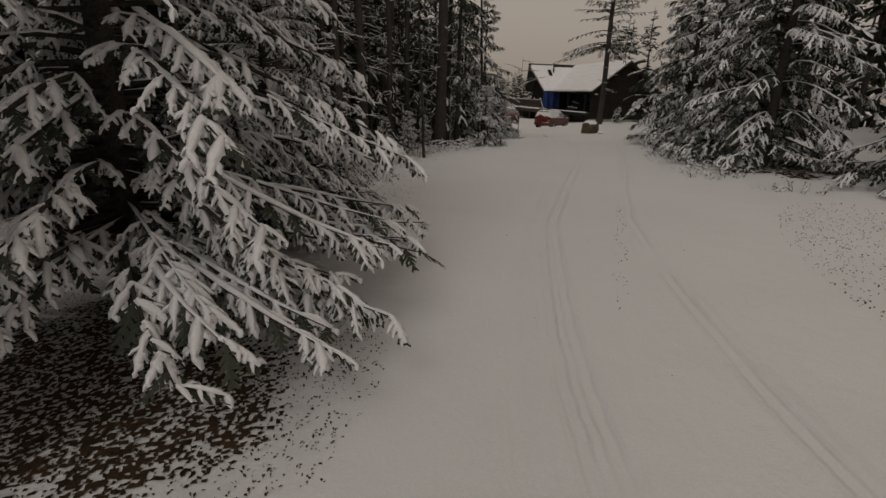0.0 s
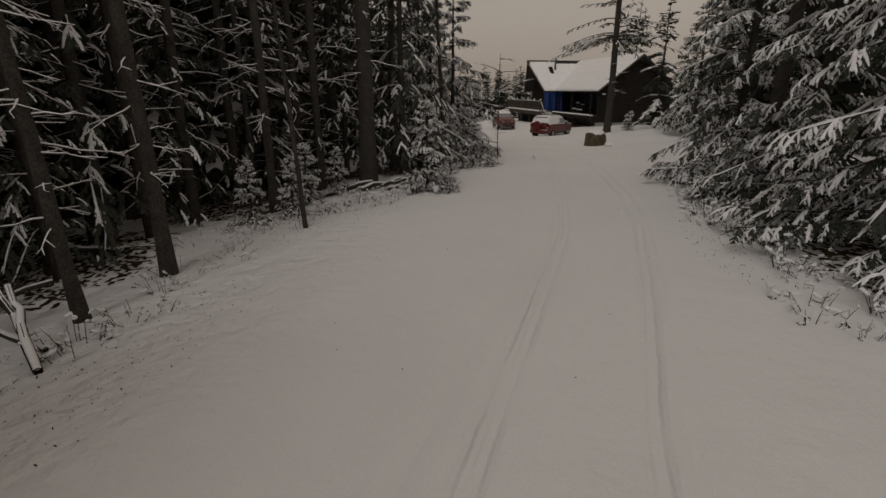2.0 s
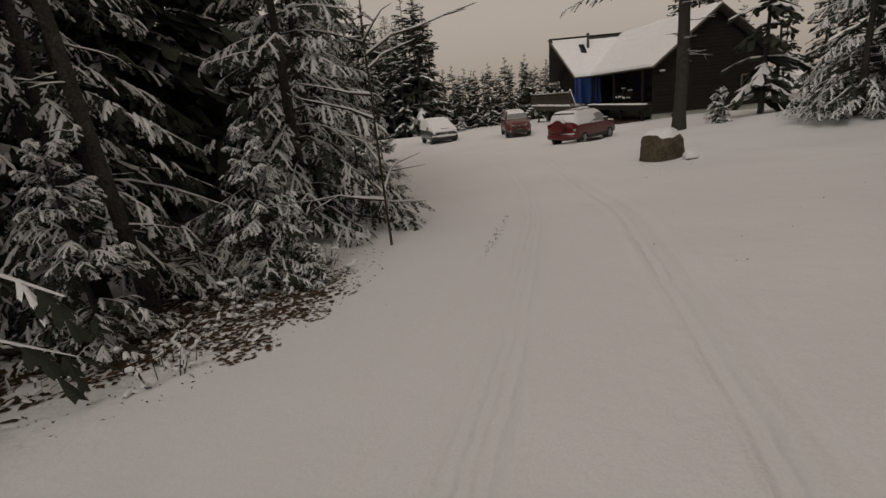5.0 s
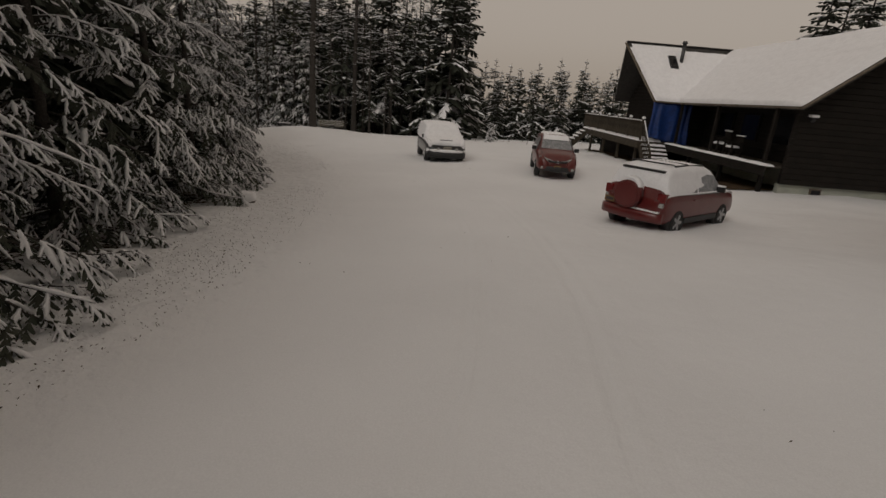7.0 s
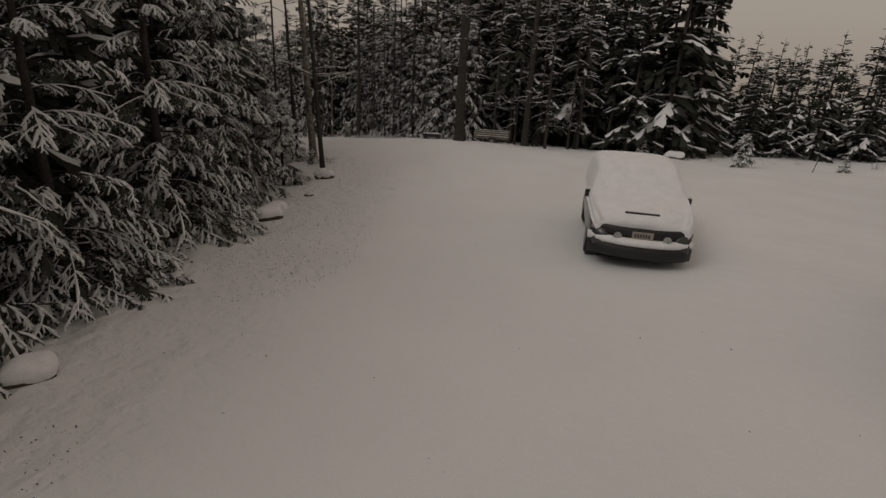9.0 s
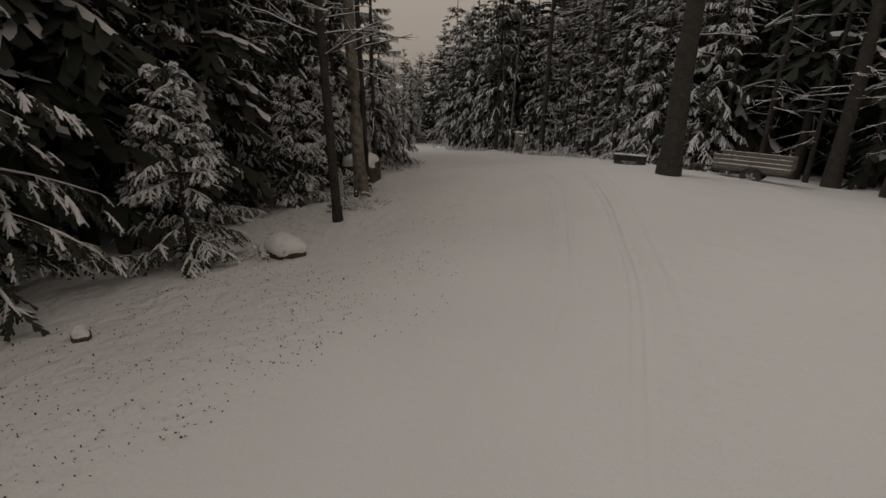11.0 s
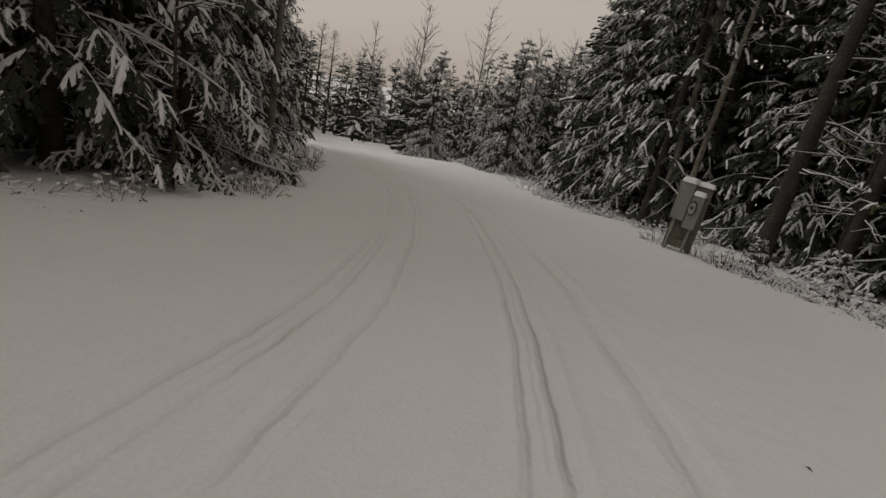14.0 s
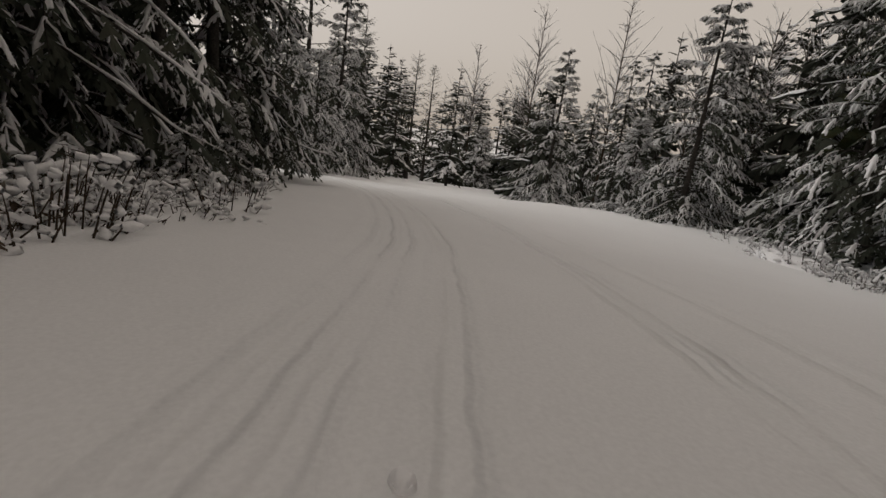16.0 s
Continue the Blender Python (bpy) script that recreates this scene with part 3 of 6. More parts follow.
def bare_tree(kind_name, label, category, m, seed, H, r, mat, limbs=30, z0=0.25, length=1.0, lean=0.0, up=-0.1, group="", snow=True, forks=2, top=0.35):
    ob = thing(kind_name, label, category, m, group)
    tm, line = trunk_mesh(seed, H, r, mat, lean, top)
    part("trunk", tm, mat, ob)
    if limbs:
        wood, white = dead_limbs(seed + 1, z0 * H, H * 0.97, limbs, length, r, H, snow, up, forks)
        for heap in (wood, white):
            for k, v in enumerate(heap.v):
                zz = v[:, 2]
                heap.v[k] = v + np.stack([np.interp(zz, line[:, 2], line[:, 0]), np.interp(zz, line[:, 2], line[:, 1]), 0 * zz], 1)
        lm = tagged(part("branchwork", wood.mesh("branchwork", M_TWIG), M_TWIG, ob), kind="stuff")
        if snow:
            tagged(part("snow", white.mesh("snow", M_CAP), M_CAP, lm), "thin white snow along the bare limbs", kind="stuff")
    return ob

# ---- house ----
def sheet_bm(corners, thick, normal=None):
    """A slab: a polygon given a thickness against its normal."""
    bm = bmesh.new()
    vs = [bm.verts.new(c) for c in corners]
    f = bm.faces.new(vs)
    f.normal_update()
    n = Vector(normal) if normal else (f.normal.copy() if f.normal.z >= 0 else -f.normal)
    r = bmesh.ops.extrude_face_region(bm, geom=[f])
    for v in r["geom"]:
        if isinstance(v, bmesh.types.BMVert):
            v.co -= n.normalized() * thick
    bmesh.ops.recalc_face_normals(bm, faces=bm.faces)
    return bm


def snow_sheet(a, b, c, d, thick, nu, nv, seed, name="snow"):
    """A blanket of snow on a slope with corners a b c d, soft at the rim and slightly uneven."""
    a, b, c, d = (np.array(p, float) for p in (a, b, c, d))
    nrm = np.cross(b - a, d - a)
    nrm /= np.linalg.norm(nrm)
    if nrm[2] < 0:
        nrm = -nrm
    u, v = np.meshgrid(np.linspace(0, 1, nu), np.linspace(0, 1, nv))
    p = (a[None, None] * ((1 - u) * (1 - v))[..., None] + b * (u * (1 - v))[..., None] + c * (u * v)[..., None] + d * ((1 - u) * v)[..., None])
    edge = np.minimum(np.minimum(u, 1 - u) * nu, np.minimum(v, 1 - v) * nv)
    rise = thick * np.clip(edge * 0.8, 0.0, 1) ** 0.5
    rg = np.random.default_rng(seed)
    wob = rg.normal(0, 1, (nv, nu))
    for _ in range(3):
        wob = (wob + np.roll(wob, 1, 0) + np.roll(wob, 1, 1) + np.roll(wob, -1, 0) + np.roll(wob, -1, 1)) / 5
    rise = rise * np.clip(1 + 0.35 * wob, 0.6, 1.5) + 0.006
    top = p + nrm * rise[..., None]
    i = np.arange(nu * nv).reshape(nv, nu)
    q = np.stack([i[:-1, :-1], i[:-1, 1:], i[1:, 1:], i[1:, :-1]], -1).reshape(-1, 4)
    return quad_mesh(name, top.reshape(-1, 3), q, M_CAP)


EAVE, RIDGE, XR, YR = 3.38, 6.35, 28.85, 62.2
house = thing("house", "dark brown log-sided house with snow-covered gable roofs", "house")


def siding(x0, x1, y0, y1, z0, z1, gable=None):
    """Horizontal round-edged boards along one wall; with a gable (apex u, slope) they shorten towards the top."""
    along_x = x1 - x0 > y1 - y0
    z = z0
    while z < z1 - 0.02:
        a, b = (x0, x1) if along_x else (y0, y1)
        if gable and z + 0.2 > gable[2]:
            half = max((z1 - z - 0.2) / gable[1], 0.05)
            a, b = max(a, gable[0] - half), min(b, gable[0] + half)
        t = 0.02 * ((round(z * 5) * 7) % 3) / 3
        if along_x:
            part("board", box(a, b, y0 - t, y1, z + 0.004, z + 0.196, 0.03), M_LOG, wall)
        else:
            part("board", box(x0 - t, x1, a, b, z + 0.004, z + 0.196, 0.03), M_LOG, wall)
        z += 0.2


wall = part("wall", box(25.15, 32.3, 50.55, 50.75, 0.7, EAVE), M_LOG, house)
siding(25.0, 32.45, 50.40, 50.55, 0.7, RIDGE - 0.25, (XR, (RIDGE - EAVE) / 4.15, EAVE))
part("gable", sheet_bm([(25.1, 50.56, EAVE - 0.1), (32.4, 50.56, EAVE - 0.1), (XR, 50.56, RIDGE - 0.15)], 0.15, (0, -1, 0)), M_LOG, house)
wall = part("wall", box(26.6, 26.75, 50.7, 59.4, 0.9, EAVE + 0.6), M_LOG, house)
siding(26.5, 26.6, 50.7, 59.4, 1.3, EAVE + 0.6)
wall = part("wall", box(24.4, 24.55, 59.5, 65, -0.6, EAVE), M_LOG, house)
siding(24.25, 24.4, 59.4, 65.0, 0.9, RIDGE - 0.25, (YR, (RIDGE - EAVE) / 3.2, EAVE))
part("gable", sheet_bm([(24.42, 65.0, EAVE - 0.1), (24.42, 59.4, EAVE - 0.1), (24.42, YR, RIDGE - 0.2)], 0.15, (-1, 0, 0)), M_LOG, house)
wall = part("wall", box(24.5, 26.6, 59.4, 59.55, 0.9, EAVE), M_LOG, house)
siding(24.4, 26.6, 59.3, 59.4, 1.3, EAVE)
part("wall", box(32.3, 32.45, 50.6, 66, -0.6, EAVE), M_LOG, house)
part("wall", box(24.5, 32.4, 65.4, 65.55, -0.6, EAVE), M_LOG, house)
part("foundation", box(25.05, 32.4, 50.50, 50.72, -0.8, 0.7), M_CONC, house, "pale green painted concrete foundation")
part("foundation", box(26.55, 26.77, 50.75, 60, -0.8, 1.2), M_CONC, house)
for bx in (26.5, 30.5):
    w = part("window", box(bx - 0.22, bx + 0.22, 50.44, 50.5, 0.36, 0.62, 0.01), M_TRIM, house, "small basement window")
    part("pane", box(bx - 0.17, bx + 0.17, 50.43, 50.445, 0.40, 0.58), M_PANE, w)
w = part("window", box(30.72, 31.42, 50.34, 50.42, 1.45, 2.45, 0.01), M_TRIM, house)
part("pane", box(30.8, 31.34, 50.325, 50.345, 1.53, 1.93), M_PANE, w)
part("pane", box(30.8, 31.34, 50.325, 50.345, 1.97, 2.37), M_PANE, w)
for wy in (52.4, 54.6, 56.6):
    w = part("window", box(26.42, 26.5, wy, wy + 1.3, 1.9, 3.1, 0.01), M_LOG, house)
    part("pane", box(26.405, 26.425, wy + 0.08, wy + 1.22, 1.98, 3.02), M_PANE, w)
# roofs
slopes = (
    [(24.7, 49.9, EAVE), (XR, 49.9, RIDGE), (XR, 65.9, RIDGE), (24.7, 65.9, EAVE)],
    [(33.0, 65.9, EAVE), (XR, 65.9, RIDGE), (XR, 49.9, RIDGE), (33.0, 49.9, EAVE)],
    [(23.35, 59.0, EAVE), (29.0, 59.0, EAVE), (29.0, YR, RIDGE), (22.4, YR, RIDGE)],
    [(29.0, 65.4, EAVE), (23.35, 65.4, EAVE), (22.4, YR, RIDGE), (29.0, YR, RIDGE)],
)
for k, c in enumerate(slopes):
    r = part("roof", sheet_bm(c, 0.16), M_SHINGLE, house)
    cc = [Vector(p) + Vector((0, 0, 0.006)) for p in c]
    if k == 0:
        cc = [cc[0] - Vector((0.05, 0, 0.035)), cc[1], cc[2], cc[3] - Vector((0.05, 0, 0.035))]
    if k == 2:
        top = 0.90
        cc = [cc[0] - Vector((0, 0.05, 0.04)), cc[1] - Vector((0, 0.05, 0.04)), cc[1].lerp(cc[2], top), cc[0].lerp(cc[3], top)]
    part("snow", snow_sheet(*cc, 0.13, 60, 40, 5 + k), M_CAP, r, "smooth white snow on the roof")
roof_bits = part("snow", snow_sheet((22.75, 61.45, 5.72), (25.6, 61.45, 5.72), (25.6, 62.05, 6.26), (22.6, 62.05, 6.26), 0.05, 40, 8, 19), M_CAP, r)
part("ridge_cap", bar((22.4, YR, RIDGE + 0.03), (XR, YR, RIDGE + 0.03), 0.24, 0.05, 0.01), M_SHINGLE, house)
for a, b in (((24.68, 49.88, EAVE - 0.06), (XR, 49.88, RIDGE - 0.06)), ((33.02, 49.88, EAVE - 0.06), (XR, 49.88, RIDGE - 0.06)),
             ((23.33, 58.98, EAVE - 0.06), (22.38, YR, RIDGE - 0.06)), ((23.33, 58.98, EAVE - 0.07), (24.7, 58.98, EAVE - 0.07)), ((24.68, 49.9, EAVE - 0.07), (24.68, 59.0, EAVE - 0.07))):
    part("fascia", bar(a, b, 0.2, 0.05, 0.008), M_TRIM, house)
sp = part("skylight", sheet_bm([(24.55, 60.55, 5.09), (25.0, 60.55, 5.09), (25.0, 61.25, 5.74), (24.55, 61.25, 5.74)], 0.1), M_STEEL, house)
part("pane", sheet_bm([(24.6, 60.55, 5.13), (24.95, 60.55, 5.13), (24.95, 61.2, 5.74), (24.6, 61.2, 5.74)], 0.03), M_PANE, sp)
pipe = part("stovepipe", rod((25.28, 61.05, 4.75), (25.28, 61.05, 6.35), 0.10, seg=14), M_STEEL, house, "dark steel stovepipe with a cap")
part("cap", rod((25.28, 61.05, 6.35), (25.28, 61.05, 6.47), 0.15, 0.11, 14), M_STEEL, pipe)
part("collar", rod((25.28, 61.05, 4.95), (25.28, 61.05, 5.1), 0.15, 0.13, 14), M_STEEL, pipe)
part("snow", rod((25.2, 60.85, 4.92), (25.2, 60.85, 5.1), 0.17, 0.08, 12), M_CAP, pipe)
lamp = part("wall_lamp", rod((25.5, 50.38, 3.02), (25.5, 50.28, 2.95), 0.07, 0.09, 10), M_PLASTIC, house)
part("snow", box(25.36, 25.64, 50.2, 50.4, 3.05, 3.14, 0.03), M_CAP, lamp)

# tarp: hangs in folds from the eave
n_u, n_v = 44, 16
tv = []
for j in range(n_v):
    for i in range(n_u):
        u, v = i / (n_u - 1), j / (n_v - 1)
        x = 23.3 + u * 2.15 + 0.03 * math.sin(v * 5 + u * 9)
        y = 59.02 - 0.06 * math.sin(u * 26 + 2 * math.sin(u * 7)) * (0.3 + v) - 0.10 * v * math.sin(u * 8)
        tv.append((x, y, 3.28 - v * (1.75 + 0.28 * u) + 0.03 * math.sin(u * 12)))
tq = [(j * n_u + i, j * n_u + i + 1, (j + 1) * n_u + i + 1, (j + 1) * n_u + i) for j in range(n_v - 1) for i in range(n_u - 1)]
tm = quad_mesh("tarp", tv, tq, M_TARP)
tarp = tagged(new("tarp", tm), "blue plastic tarp hanging in folds from the roof eave", "tarp")
solid = tarp.modifiers.new("thick", "SOLIDIFY")
solid.thickness = 0.012

# deck, porch and stairs
deck = thing("deck", "weathered wooden deck with railing, posts and snow-covered boards", "deck")
for k in range(8):
    xa = 22.9 + k * 0.19
    part("plank", box(xa, xa + 0.18, 59.0, 70.0, 1.28, 1.32, 0.006), M_DECK, deck)
part("rim_joist", box(22.84, 22.89, 59.0, 70.0, 0.95, 1.33, 0.01), M_DECK, deck)
part("rim_joist", box(22.9, 24.4, 58.95, 59.0, 0.95, 1.33, 0.01), M_DECK, deck)
part("snow", snow_sheet((22.82, 58.95, 1.32), (24.2, 58.95, 1.32), (24.2, 70, 1.32), (22.82, 70, 1.32), 0.11, 16, 60, 31), M_CAP, deck, "white snow on the deck boards")
# added dark panel, standing in for the deep shade under the deck's end
part("skirting", box(24.45, 24.5, 65.0, 70.0, -0.8, 0.95, 0.01), M_LOG, deck)
for y in (59.6, 62.4, 65.2, 68.0):
    z = gz(23.0, y) - 0.3
    p = part("post", bar((23.05, y, z), (23.05, y, 1.0), 0.14, 0.14, 0.01), M_DECK, deck)
    part("footing", rod((23.05, y, z), (23.05, y, z + 0.55), 0.2, 0.15, 12), M_CONC, p)
for y in (59.05, 60.9, 62.8, 64.7, 66.6, 68.4, 69.95):
    p = part("rail_post", bar((22.95, y, 1.33), (22.95, y, 2.42), 0.1, 0.1, 0.01), M_DECK, deck)
    cap = bmesh.new()
    bmesh.ops.create_icosphere(cap, subdivisions=2, radius=0.1, matrix=Matrix.Translation((22.95, y, 2.47)) @ Matrix.Diagonal((1, 1, 0.8, 1)))
    part("snow", cap, M_CAP, p)
rail = part("handrail", bar((22.95, 59.0, 2.3), (22.95, 70, 2.3), 0.12, 0.05, 0.01), M_DECK, deck)
part("snow", bar((22.95, 59.1, 2.345), (22.95, 69.9, 2.345), 0.10, 0.045, 0.015), M_CAP, rail)
part("lower_rail", bar((22.95, 59.0, 1.5), (22.95, 70, 1.5), 0.05, 0.05, 0.01), M_DECK, deck)
bal = box(22.93, 22.97, -0.02, 0.02, 1.52, 2.28)
bme = bpy.data.meshes.new("baluster")
bal.to_mesh(bme)
bal.free()
bme.materials.append(M_DECK)
y = 59.2
while y < 69.9:
    b = part("baluster", bme, M_DECK, deck)
    b.location.y = y
    y += 0.125
st = thing("stairs", "wooden stairs with snow on every tread, leading up to the deck", "stairs")
for k in range(8):
    z, ya = 1.12 - k * 0.185, 58.95 - k * 0.2
    t = part("tread", box(23.0, 24.3, ya - 0.27, ya, z - 0.04, z, 0.008), M_DECK, st)
    part("snow", snow_sheet((22.98, ya - 0.28, z), (24.32, ya - 0.28, z), (24.32, ya - 0.01, z), (22.98, ya - 0.01, z), 0.09, 22, 7, 40 + k), M_CAP, t)
for x in (22.98,):
    part("stringer", bar((x, 59.0, 1.05), (x, 57.25, -0.55), 0.05, 0.28, 0.01), M_DECK, st)
    part("newel", bar((x, 57.4, gz(x, 57.4) - 0.1), (x, 57.4, 0.75), 0.1, 0.1, 0.01), M_DECK, st)
    h = part("handrail", bar((x, 59.0, 2.28), (x, 57.35, 0.72), 0.06, 0.12, 0.01), M_DECK, st)
    part("snow", bar((x, 58.95, 2.34), (x, 57.4, 0.78), 0.05, 0.06, 0.012), M_CAP, h)
    for k in range(7):
        yy = 58.8 - k * 0.2
        part("baluster", bar((x, yy, 2.09 - (k + 0.0) * 0.19 - 0.95), (x, yy, 2.09 - k * 0.19), 0.035, 0.035), M_DECK, st)
porch = thing("porch", "dark wooden porch along the house with a snowy edge", "porch")
for k in range(12):
    xa = 24.35 + k * 0.18
    part("plank", box(xa, xa + 0.17, 50.5, 59.0, 1.24, 1.28, 0.006), M_DECK, porch)
part("rim_joist", box(24.28, 24.33, 50.4, 59.0, 0.95, 1.29, 0.01), M_LOG, porch)
part("snow", snow_sheet((24.25, 50.4, 1.285), (24.7, 50.4, 1.285), (24.7, 59, 1.285), (24.25, 59, 1.285), 0.07, 12, 60, 61), M_CAP, porch, "white snow along the porch edge")
for y in (50.8, 53.6, 56.4):
    z = gz(24.5, y) - 0.3
    part("post", bar((24.5, y, z), (24.5, y, 0.97), 0.14, 0.14, 0.01), M_LOG, porch)
for y in (51.2, 55.2, 58.7):
    part("roof_post", bar((24.75, y, 1.28), (24.75, y, EAVE - 0.02), 0.12, 0.12, 0.01), M_LOG, porch)


def porch_chair(m):
    ch = thing("porch_chair", "dark slatted chair with snow on it, on the porch", "chair", m, "chairs on the porch")
    for k in range(5):
        part("back_slat", box(-0.05, -0.02, -0.25 + k * 0.11, -0.16 + k * 0.11, 0.35, 0.85, 0.006), M_LOG, ch)
    part("seat", box(-0.02, 0.45, -0.27, 0.27, 0.33, 0.36, 0.006), M_LOG, ch)
    for yy in (-0.29, 0.29):
        part("arm", box(-0.05, 0.5, yy - 0.05, yy + 0.05, 0.55, 0.58, 0.006), M_LOG, ch)
        part("leg", box(0.4, 0.45, yy - 0.03, yy + 0.03, 0, 0.55), M_LOG, ch)
        part("leg", box(-0.05, 0.0, yy - 0.03, yy + 0.03, 0, 0.55), M_LOG, ch)
    part("snow", snow_sheet((0, -0.26, 0.36), (0.45, -0.26, 0.36), (0.45, 0.26, 0.36), (0, 0.26, 0.36), 0.08, 8, 8, 71), M_CAP, ch)
    part("snow", box(-0.09, 0.02, -0.28, 0.28, 0.84, 0.88, 0.015), M_CAP, ch)
    return ch


chair = porch_chair(pose(25.3, 54.0, 1.28, 0, 0, 180))

# short flight of stairs at the far end of the deck
back = thing("stairs", "short wooden stairs with snowy treads at the deck's far end", "stairs")
for k in range(5):
    z, xa = 1.10 - k * 0.19, 22.85 - k * 0.24
    t = part("tread", box(xa - 0.28, xa, 68.9, 69.9, z - 0.04, z, 0.008), M_DECK, back)
    part("snow", snow_sheet((xa - 0.29, 68.9, z), (xa - 0.02, 68.9, z), (xa - 0.02, 69.9, z), (xa - 0.29, 69.9, z), 0.08, 8, 16, 50 + k), M_CAP, t)
for y in (68.88, 69.92):
    part("stringer", bar((22.9, y, 1.05), (21.4, y, -0.35), 0.05, 0.24, 0.01), M_DECK, back)
# the buildings keep their bearing from the lane but stand a little further off
GROW = Matrix.Translation((15.5, 36.7, 2.81)) @ Matrix.Rotation(radians(0.8), 4, "Z") @ Matrix.Diagonal((1.08, 1.16, 1.16, 1)) @ Matrix.Translation((-13.6, -34.0, -2.8))
for ob in (house, tarp, deck, st, back, porch):
    ob.matrix_basis = GROW @ ob.matrix_basis
chair.matrix_basis = GROW @ chair.matrix_basis
copy_thing(chair, GROW @ pose(25.3, 55.0, 1.28, 0, 0, 172))

# ---- parked cars ----
def loft(stations, snow=0.0, from_row=0):
    """A car shell along x. Station: x, sill z, sill half-width, belt z, belt half-width, top z, top half-width."""
    rows = []
    for x, zs, ws, zb, wb, zt, wt in stations:
        half = [(ws * 0.86, zs), (ws, zs + 0.10), (ws * 1.01, zs + 0.55 * (zb - zs)), (wb, zb), (wt + 0.4 * (wb - wt) * (zt - zb > 0.2), zb + 0.55 * (zt - zb)), (wt, zt - 0.04), (wt * 0.72, zt + 0.005), (wt * 0.3, zt + 0.02)]
        half = half[from_row:]
        if snow:
            half = [(y + snow * (0.5 if i < 2 else 0.2), z + snow * min(1, 0.15 + 0.22 * i)) for i, (y, z) in enumerate(half)]
        rows.append([(x, -y, z) for y, z in half] + [(x, y, z) for y, z in reversed(half)])
    n = len(rows[0])
    v = [p for r in rows for p in r]
    q = []
    for i in range(len(rows) - 1):
        for j in range(n - 1):
            q.append((i * n + j, (i + 1) * n + j, (i + 1) * n + j + 1, i * n + j + 1))
        q.append((i * n + n - 1, (i + 1) * n + n - 1, (i + 1) * n, i * n))
    m = len(rows) - 1
    bm = bmesh.new()
    bv = [bm.verts.new(p) for p in v]
    for f in q:
        bm.faces.new([bv[k] for k in f])
    bm.faces.new([bv[k] for k in range(n)])
    bm.faces.new([bv[m * n + k] for k in reversed(range(n))])
    bmesh.ops.recalc_face_normals(bm, faces=bm.faces)
    bmesh.ops.subdivide_edges(bm, edges=[e for e in bm.edges], cuts=1, use_grid_fill=True, smooth=0.25)
    for f in bm.faces:
        f.smooth = True
    return bm


def wheel(car, x, y, r=0.34, w=0.22):
    s = 1 if y > 0 else -1
    wh = part("wheel", rod((x, y - w / 2, r), (x, y + w / 2, r), r * 0.62, seg=20), M_PLASTIC, car)
    bm = bmesh.new()
    prof = [(r * 0.64, -w / 2), (r * 0.92, -w / 2 - 0.005), (r, -w / 2 + 0.04), (r, w / 2 - 0.04), (r * 0.92, w / 2 + 0.005), (r * 0.64, w / 2)]
    ring = []
    for k in range(28):
        a = k * 2 * math.pi / 28
        ring.append([bm.verts.new((x + p * math.cos(a), y + o, r + p * math.sin(a))) for p, o in prof])
    for k in range(28):
        for j in range(6):
            bm.faces.new((ring[k][j], ring[k][(j + 1) % 6], ring[(k + 1) % 28][(j + 1) % 6], ring[(k + 1) % 28][j]))
    bmesh.ops.recalc_face_normals(bm, faces=bm.faces)
    part("tyre", bm, M_TYRE, wh)
    rim = bmesh.new()
    yo = y + s * (w / 2 - 0.01)
    for k in range(5):
        a = k * 2 * math.pi / 5
        d = Vector((math.cos(a), 0, math.sin(a)))
        sp_ = bar(Vector((x, yo, r)) + d * 0.03, Vector((x, yo, r)) + d * r * 0.62, 0.05, 0.075)
        me = bpy.data.meshes.new("tmp")
        sp_.to_mesh(me)
        sp_.free()
        rim.from_mesh(me)
        bpy.data.meshes.remove(me)
    hub = rod((x, yo - 0.02, r), (x, yo + 0.02, r), 0.07, seg=12)
    me = bpy.data.meshes.new("tmp")
    hub.to_mesh(me)
    hub.free()
    rim.from_mesh(me)
    bpy.data.meshes.remove(me)
    part("rim", rim, M_RIM, wh)
    return wh


def side_glass(car, pts, mat=None):
    """Glass panes on both flanks; pts: (x, y, z) of the right-hand side."""
    for s in (1, -1):
        c = [(x, s * y, z) for x, y, z in pts]
        part("window", sheet_bm(c if s > 0 else c[::-1], 0.012, (0, s, 0.25)), mat or M_GLASS, car)


def plate(car, x, y0, y1, z0, z1, mat, s):
    p = part("number_plate", box(min(x, x + 0.015 * s), max(x, x + 0.015 * s), y0, y1, z0, z1, 0.004), mat, car)
    for k in range(6):
        a = y0 + 0.04 + k * (y1 - y0 - 0.08) / 6
        part("mark", box(x + 0.016 * s - 0.002, x + 0.016 * s + 0.002, a, a + 0.03, z0 + 0.035, z1 - 0.035), M_BARS, p)


